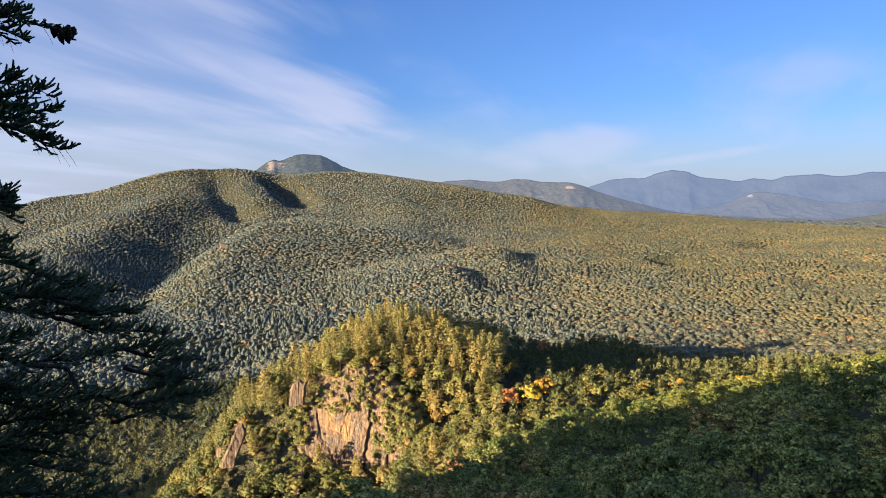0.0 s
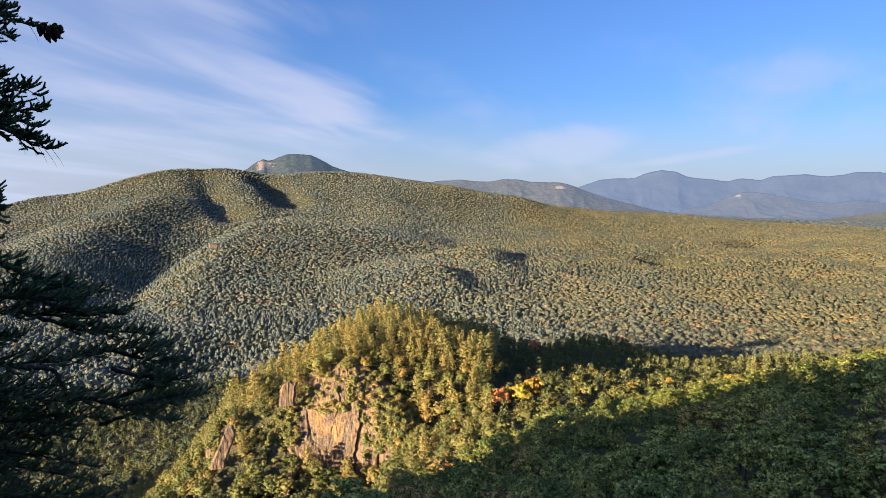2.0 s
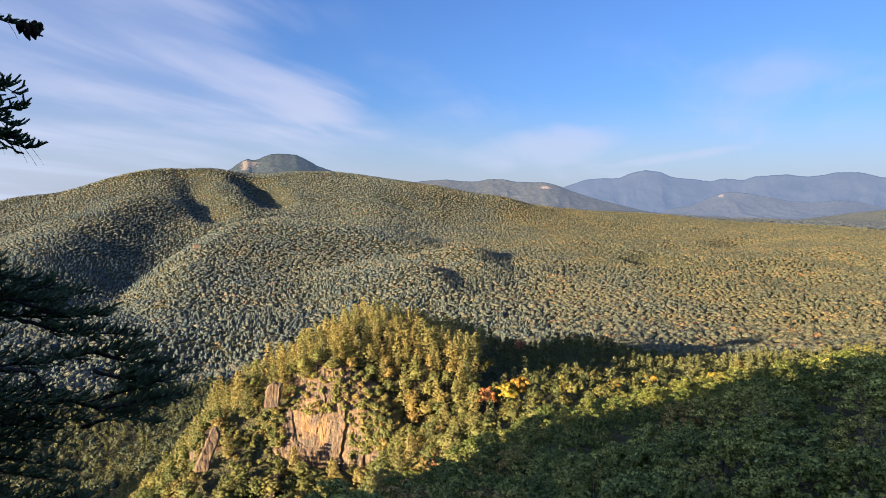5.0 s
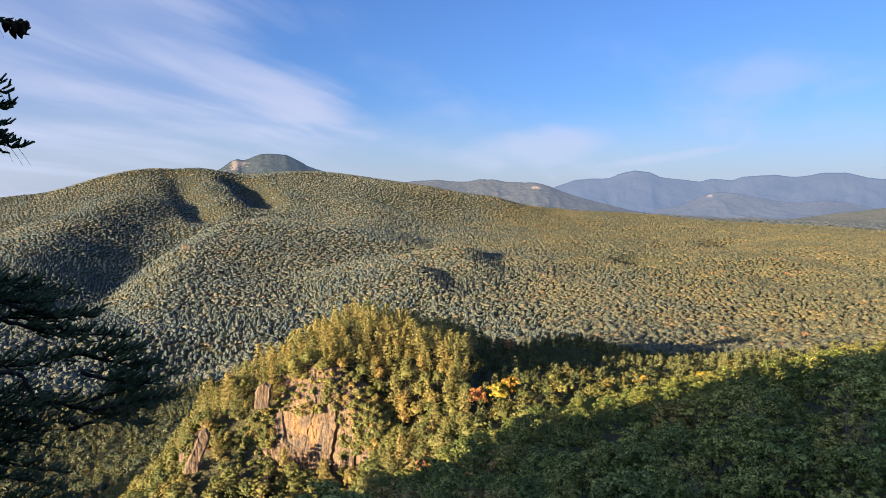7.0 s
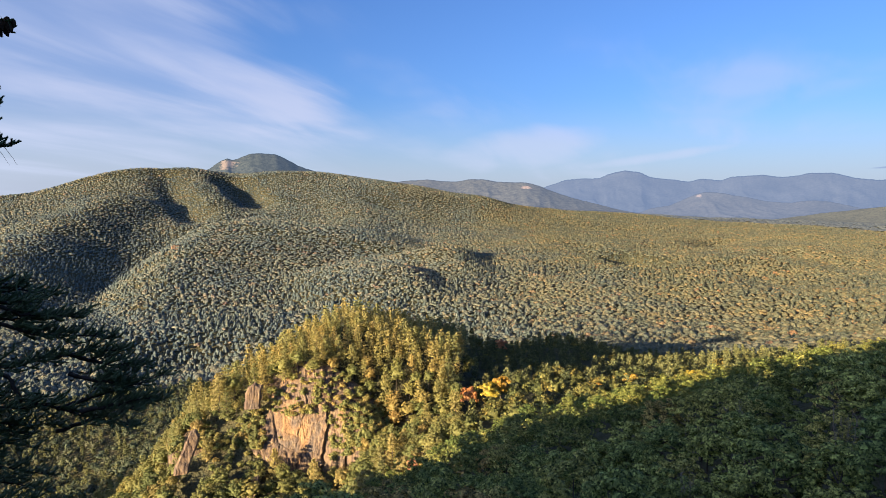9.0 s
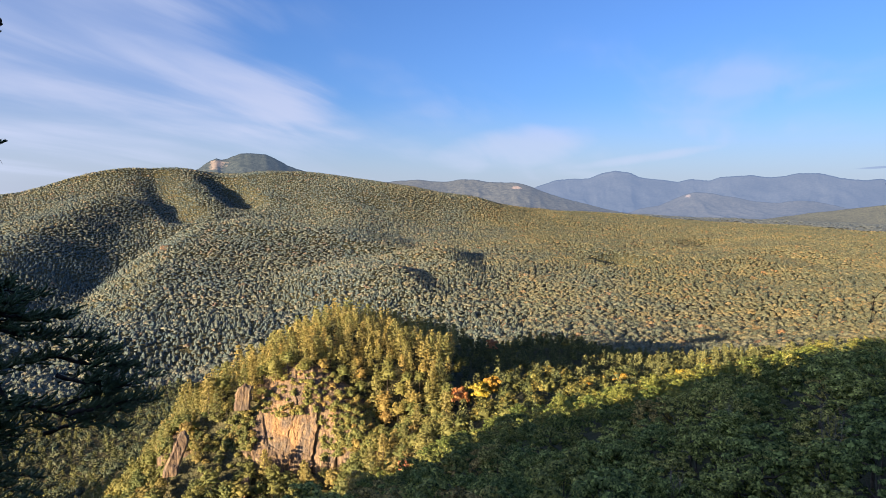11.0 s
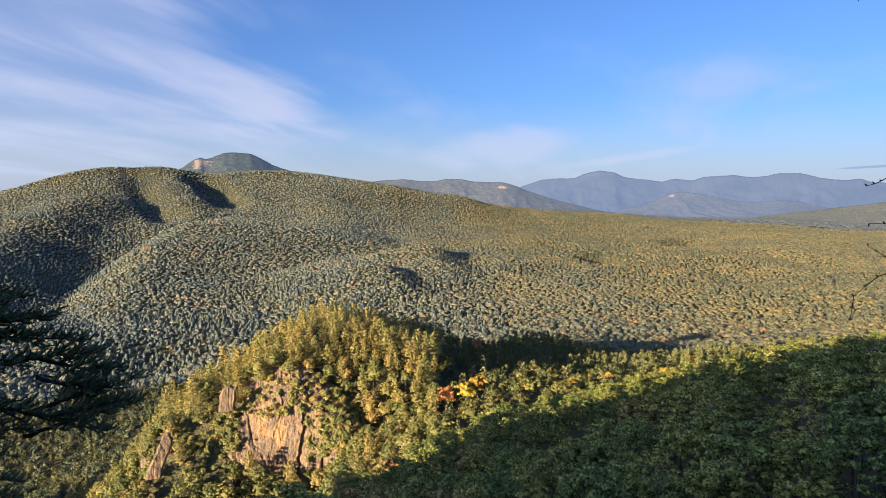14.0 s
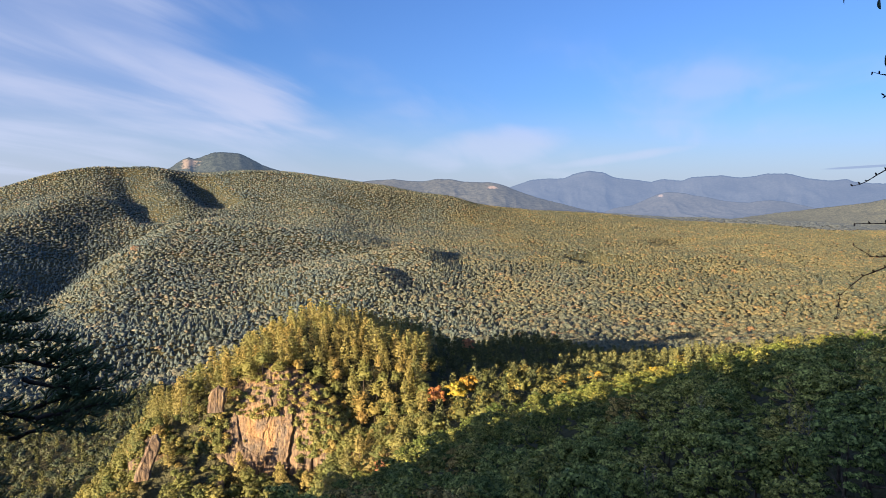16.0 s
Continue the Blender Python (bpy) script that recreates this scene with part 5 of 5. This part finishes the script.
def make_spruce():
    tree = tagged(new("spruce_tree"), "dark red spruce with ragged branches standing beside the ledge", "tree")
    foot = float(land(-3.05, 3.62))
    line = [(-3.05, 3.62, foot - 0.3), (-3.04, 3.62, foot + 1.5), (-3.06, 3.63, 0.2), (-3.05, 3.62, 1.8), (-3.05, 3.62, 3.4), (-3.04, 3.62, 5.6)]
    part("trunk", poly_mesh("trunk", *tube(line, [0.15, 0.13, 0.11, 0.085, 0.055, 0.01], 12), True), mat_dark_bark, tree)
    spruce_limb(tree, [(-3.05, 3.62, 2.64), (-2.76, 3.68, 2.64), (-2.59, 3.8, 2.7), (-2.46, 3.89, 2.66), (-2.38, 3.94, 2.64)])
    spruce_limb(tree, [(-2.73, 3.64, 2.63), (-2.59, 3.74, 2.6), (-2.53, 3.78, 2.57)])
    spruce_limb(tree, [(-3.05, 3.62, 2.14), (-2.72, 3.58, 2.09), (-2.53, 3.72, 2.01), (-2.42, 3.8, 1.93), (-2.33, 3.85, 1.91)])
    spruce_limb(tree, [(-2.78, 3.66, 2.12), (-2.65, 3.76, 2.21), (-2.51, 3.86, 2.28), (-2.45, 3.89, 2.25)])
    spruce_limb(tree, [(-2.84, 3.75, 2.3), (-2.71, 3.84, 2.31), (-2.65, 3.88, 2.34)])
    spruce_limb(tree, [(-2.72, 3.58, 2.09), (-2.53, 3.72, 2.08), (-2.42, 3.79, 2.05)])
    spruce_limb(tree, [(-2.81, 3.7, 2.11), (-2.64, 3.83, 2.17), (-2.52, 3.91, 2.15), (-2.45, 3.95, 2.17)])
    spruce_limb(tree, [(-2.66, 3.5, 2.08), (-2.52, 3.61, 2.03), (-2.41, 3.68, 1.97), (-2.35, 3.72, 1.95)])
    spruce_limb(tree, [(-3.05, 3.62, 2.64), (-2.85, 3.8, 2.7), (-2.69, 3.91, 2.77), (-2.63, 3.95, 2.77)])
    spruce_limb(tree, [(-2.74, 3.57, 1.62), (-2.62, 3.66, 1.57), (-2.6, 3.68, 1.58)])
    spruce_limb(tree, [(-3.05, 3.62, 1.69), (-2.8, 3.65, 1.63), (-2.69, 3.73, 1.61), (-2.67, 3.75, 1.61)])
    spruce_limb(tree, [(-2.8, 3.65, 1.58), (-2.67, 3.74, 1.54), (-2.66, 3.75, 1.53)])
    spruce_limb(tree, [(-3.05, 3.62, 1.4), (-2.81, 3.64, 1.29), (-2.64, 3.77, 1.21), (-2.45, 3.89, 1.09), (-2.34, 3.96, 1.09)])
    spruce_limb(tree, [(-2.87, 3.72, 1.39), (-2.74, 3.82, 1.31), (-2.71, 3.84, 1.33)])
    spruce_limb(tree, [(-3.05, 3.62, 1.14), (-2.72, 3.58, 1), (-2.45, 3.77, 0.9), (-2.19, 3.93, 0.87), (-2, 4.03, 0.89)])
    spruce_limb(tree, [(-2.43, 3.73, 0.91), (-2.22, 3.85, 0.79), (-2, 3.97, 0.75), (-1.86, 4.04, 0.73)])
    spruce_limb(tree, [(-2.81, 3.7, 0.98), (-2.58, 3.87, 1.02), (-2.37, 4, 1.04), (-2.23, 4.08, 1)])
    spruce_limb(tree, [(-3.05, 3.62, 0.81), (-2.71, 3.46, 0.73), (-2.48, 3.64, 0.63), (-2.28, 3.76, 0.62), (-2.04, 3.9, 0.65), (-1.75, 4.04, 0.65)])
    spruce_limb(tree, [(-2.4, 3.57, 0.63), (-2.26, 3.66, 0.59), (-2.21, 3.69, 0.44), (-2.06, 3.78, 0.35), (-1.83, 3.89, 0.23), (-1.69, 3.95, 0.17)])
    spruce_limb(tree, [(-2.06, 3.78, 0.35), (-1.86, 3.88, 0.4), (-1.64, 3.97, 0.45), (-1.53, 4.02, 0.48)])
    spruce_limb(tree, [(-1.9, 3.74, 0.34), (-1.7, 3.84, 0.36), (-1.57, 3.89, 0.37)])
    spruce_limb(tree, [(-2.04, 3.9, 0.65), (-1.83, 4, 0.55), (-1.67, 4.07, 0.54)])
    spruce_limb(tree, [(-3.05, 3.62, 0.55), (-2.74, 3.57, 0.43), (-2.52, 3.73, 0.32), (-2.32, 3.85, 0.23), (-2.15, 3.95, 0.19)])
    spruce_limb(tree, [(-2.86, 3.73, 0.41), (-2.63, 3.9, 0.4), (-2.46, 4.01, 0.39)])
    spruce_limb(tree, [(-3.05, 3.62, 0.29), (-2.75, 3.56, 0.16), (-2.53, 3.72, 0.06), (-2.33, 3.85, -0.05), (-2.21, 3.92, -0.12)])
    spruce_limb(tree, [(-2.81, 3.64, 0.13), (-2.61, 3.79, 0.14), (-2.4, 3.92, 0.09), (-2.3, 3.98, 0.03)])
    spruce_limb(tree, [(-3.05, 3.62, 0.02), (-2.7, 3.47, -0.07), (-2.44, 3.66, -0.2), (-2.26, 3.78, -0.23), (-2.11, 3.86, -0.29)])
    spruce_limb(tree, [(-3.05, 3.62, 0.94), (-3, 3.75, 0.8), (-2.82, 3.88, 0.73), (-2.66, 4, 0.71)])
    spruce_limb(tree, [(-3.05, 3.62, 0.42), (-2.85, 3.61, 0.24), (-2.64, 3.77, -0.11), (-2.53, 3.84, -0.4)])
    spruce_limb(tree, [(-3.05, 3.62, 1.24), (-2.73, 3.54, 1.11), (-2.5, 3.71, 1.01), (-2.28, 3.84, 0.99), (-2.14, 3.92, 1.02)])
    spruce_limb(tree, [(-2.41, 3.71, 1.02), (-2.26, 3.8, 0.92), (-2.1, 3.89, 0.89), (-2.02, 3.93, 0.88)])
    spruce_limb(tree, [(-2.19, 4, 0.13), (-1.97, 4.11, 0.18), (-1.74, 4.22, 0.22), (-1.62, 4.26, 0.25)])
    spruce_limb(tree, [(-1.98, 3.78, 0.56), (-1.82, 3.87, 0.48), (-1.7, 3.92, 0.46)])
    spruce_limb(tree, [(-3.05, 3.62, 0.65), (-2.66, 3.41, 0.58), (-2.48, 3.54, 0.49), (-2.33, 3.64, 0.41), (-2.22, 3.71, 0.38)])
    spruce_limb(tree, [(-3.05, 3.62, 0.2), (-2.94, 3.79, -0.02), (-2.71, 3.96, -0.14), (-2.5, 4.09, -0.25), (-2.37, 4.17, -0.33)])
    spruce_limb(tree, [(-2.75, 3.56, 0.24), (-2.56, 3.7, 0.26), (-2.37, 3.82, 0.21), (-2.29, 3.87, 0.16)])
    spruce_limb(tree, [(-3.05, 3.62, -0.04), (-2.92, 3.72, -0.26), (-2.66, 3.92, -0.39), (-2.49, 4.03, -0.42), (-2.35, 4.11, -0.48)])
    # cones at the tip of the top branch
    cones = random.Random(77)
    for k in range(16):
        c = Vector((-2.37, 3.94, 2.665)) + Vector((cones.uniform(-0.055, 0.065), cones.uniform(-0.03, 0.03), cones.uniform(-0.035, 0.03)))
        tip = c + Vector((cones.uniform(-0.03, 0.03), cones.uniform(-0.015, 0.015), -0.06))
        part("cone", poly_mesh("cone", *tube([c, c.lerp(tip, 0.25), c.lerp(tip, 0.6), tip], [0.008, 0.018, 0.016, 0.004], 7), True), mat_cone, tree, "small brown cone")


make_spruce()


# ---- a bare-twigged sapling at the other side ----
TWIGS = [
    [(1.944, 1.726, 1.807), (1.831, 1.846, 1.763), (1.754, 1.92, 1.714), (1.716, 1.953, 1.677), (1.684, 1.981, 1.66)],
    [(1.951, 1.718, 1.596), (1.838, 1.839, 1.549), (1.76, 1.914, 1.532), (1.693, 1.973, 1.53)],
    [(1.955, 1.714, 1.472), (1.842, 1.835, 1.418), (1.763, 1.911, 1.418), (1.734, 1.937, 1.416), (1.693, 1.973, 1.451)],
    [(1.955, 1.714, 1.49), (1.842, 1.835, 1.418), (1.764, 1.91, 1.381), (1.719, 1.951, 1.348), (1.669, 1.994, 1.273), (1.663, 1.998, 1.187)],
    [(1.936, 1.735, 2.05), (1.822, 1.855, 2.029), (1.743, 1.929, 2.031), (1.713, 1.956, 2.047)],
    [(1.939, 1.732, 1.964), (1.825, 1.852, 1.956), (1.746, 1.927, 1.961), (1.74, 1.932, 1.966)],
    [(1.927, 1.746, 2.325), (1.813, 1.863, 2.292), (1.748, 1.925, 2.301), (1.707, 1.961, 2.305), (1.64, 2.018, 2.31)],
]


def make_sapling():
    tree = tagged(new("sapling"), "young tree with bare dark twigs and a few leaves", "tree")
    foot = float(land(1.98, 1.72))
    line = [(1.98, 1.70, foot - 0.2), (1.96, 1.72, 0.6), (1.95, 1.72, 1.6), (1.94, 1.73, 2.3), (1.93, 1.75, 3.0)]
    part("trunk", poly_mesh("trunk", *tube(line, [0.03, 0.025, 0.02, 0.014, 0.006], 8), True), mat_twig, tree)
    r = random.Random(12)
    for pts in TWIGS:
        line = []
        for p, q in zip(pts, pts[1:]):
            p, q = Vector(p), Vector(q)
            line += [p, p.lerp(q, 0.5) + Vector((0, 0, r.uniform(-1, 1) * 0.004))]
        line.append(Vector(pts[-1]))
        n = len(line)
        pieces = [tube(line, [0.0036 * (1 - 0.75 * i / (n - 1)) for i in range(n)], 5)]
        for i in range(2, n):
            p = line[i]
            d = Vector((r.uniform(-1, 0), 0, r.uniform(-0.5, 1))).normalized() * 0.012
            pieces.append(tube([p, p + d * 0.5, p + d], [0.0022, 0.0028, 0.0006], 5))
        v, f = joined(pieces)
        part("twig", poly_mesh("twig", v, f, True), mat_twig, tree)
    for place, size, tilt in (((1.741, 1.931, 2.115), 0.06, 60), ((1.717, 1.953, 2.290), 0.035, 70), ((1.642, 2.016, 2.308), 0.012, 10), ((1.80, 1.87, 2.29), 0.05, 50)):
        outline = [(0, 0), (0.25, 0.36), (0.6, 0.46), (1.0, 0.38), (1.5, 0.2), (1.9, 0.0)]
        v = [(x * size, 0.10 * y * size, y * size) for x, y in outline] + [(x * size, 0.10 * y * size, -y * size) for x, y in outline[1:-1]] + [(0.9 * size, -0.08 * size, 0)]
        ring = [0, 1, 2, 3, 4, 5, 9, 8, 7, 6]
        f = [(a, b, 10) for a, b in zip(ring, ring[1:] + ring[:1])]
        leaf = part("leaf", poly_mesh("leaf", v, f, True), mat_leaf, tree, "dark green leaf")
        leaf.matrix_local = pose(*place, 10, 90 - tilt, 40)


make_sapling()
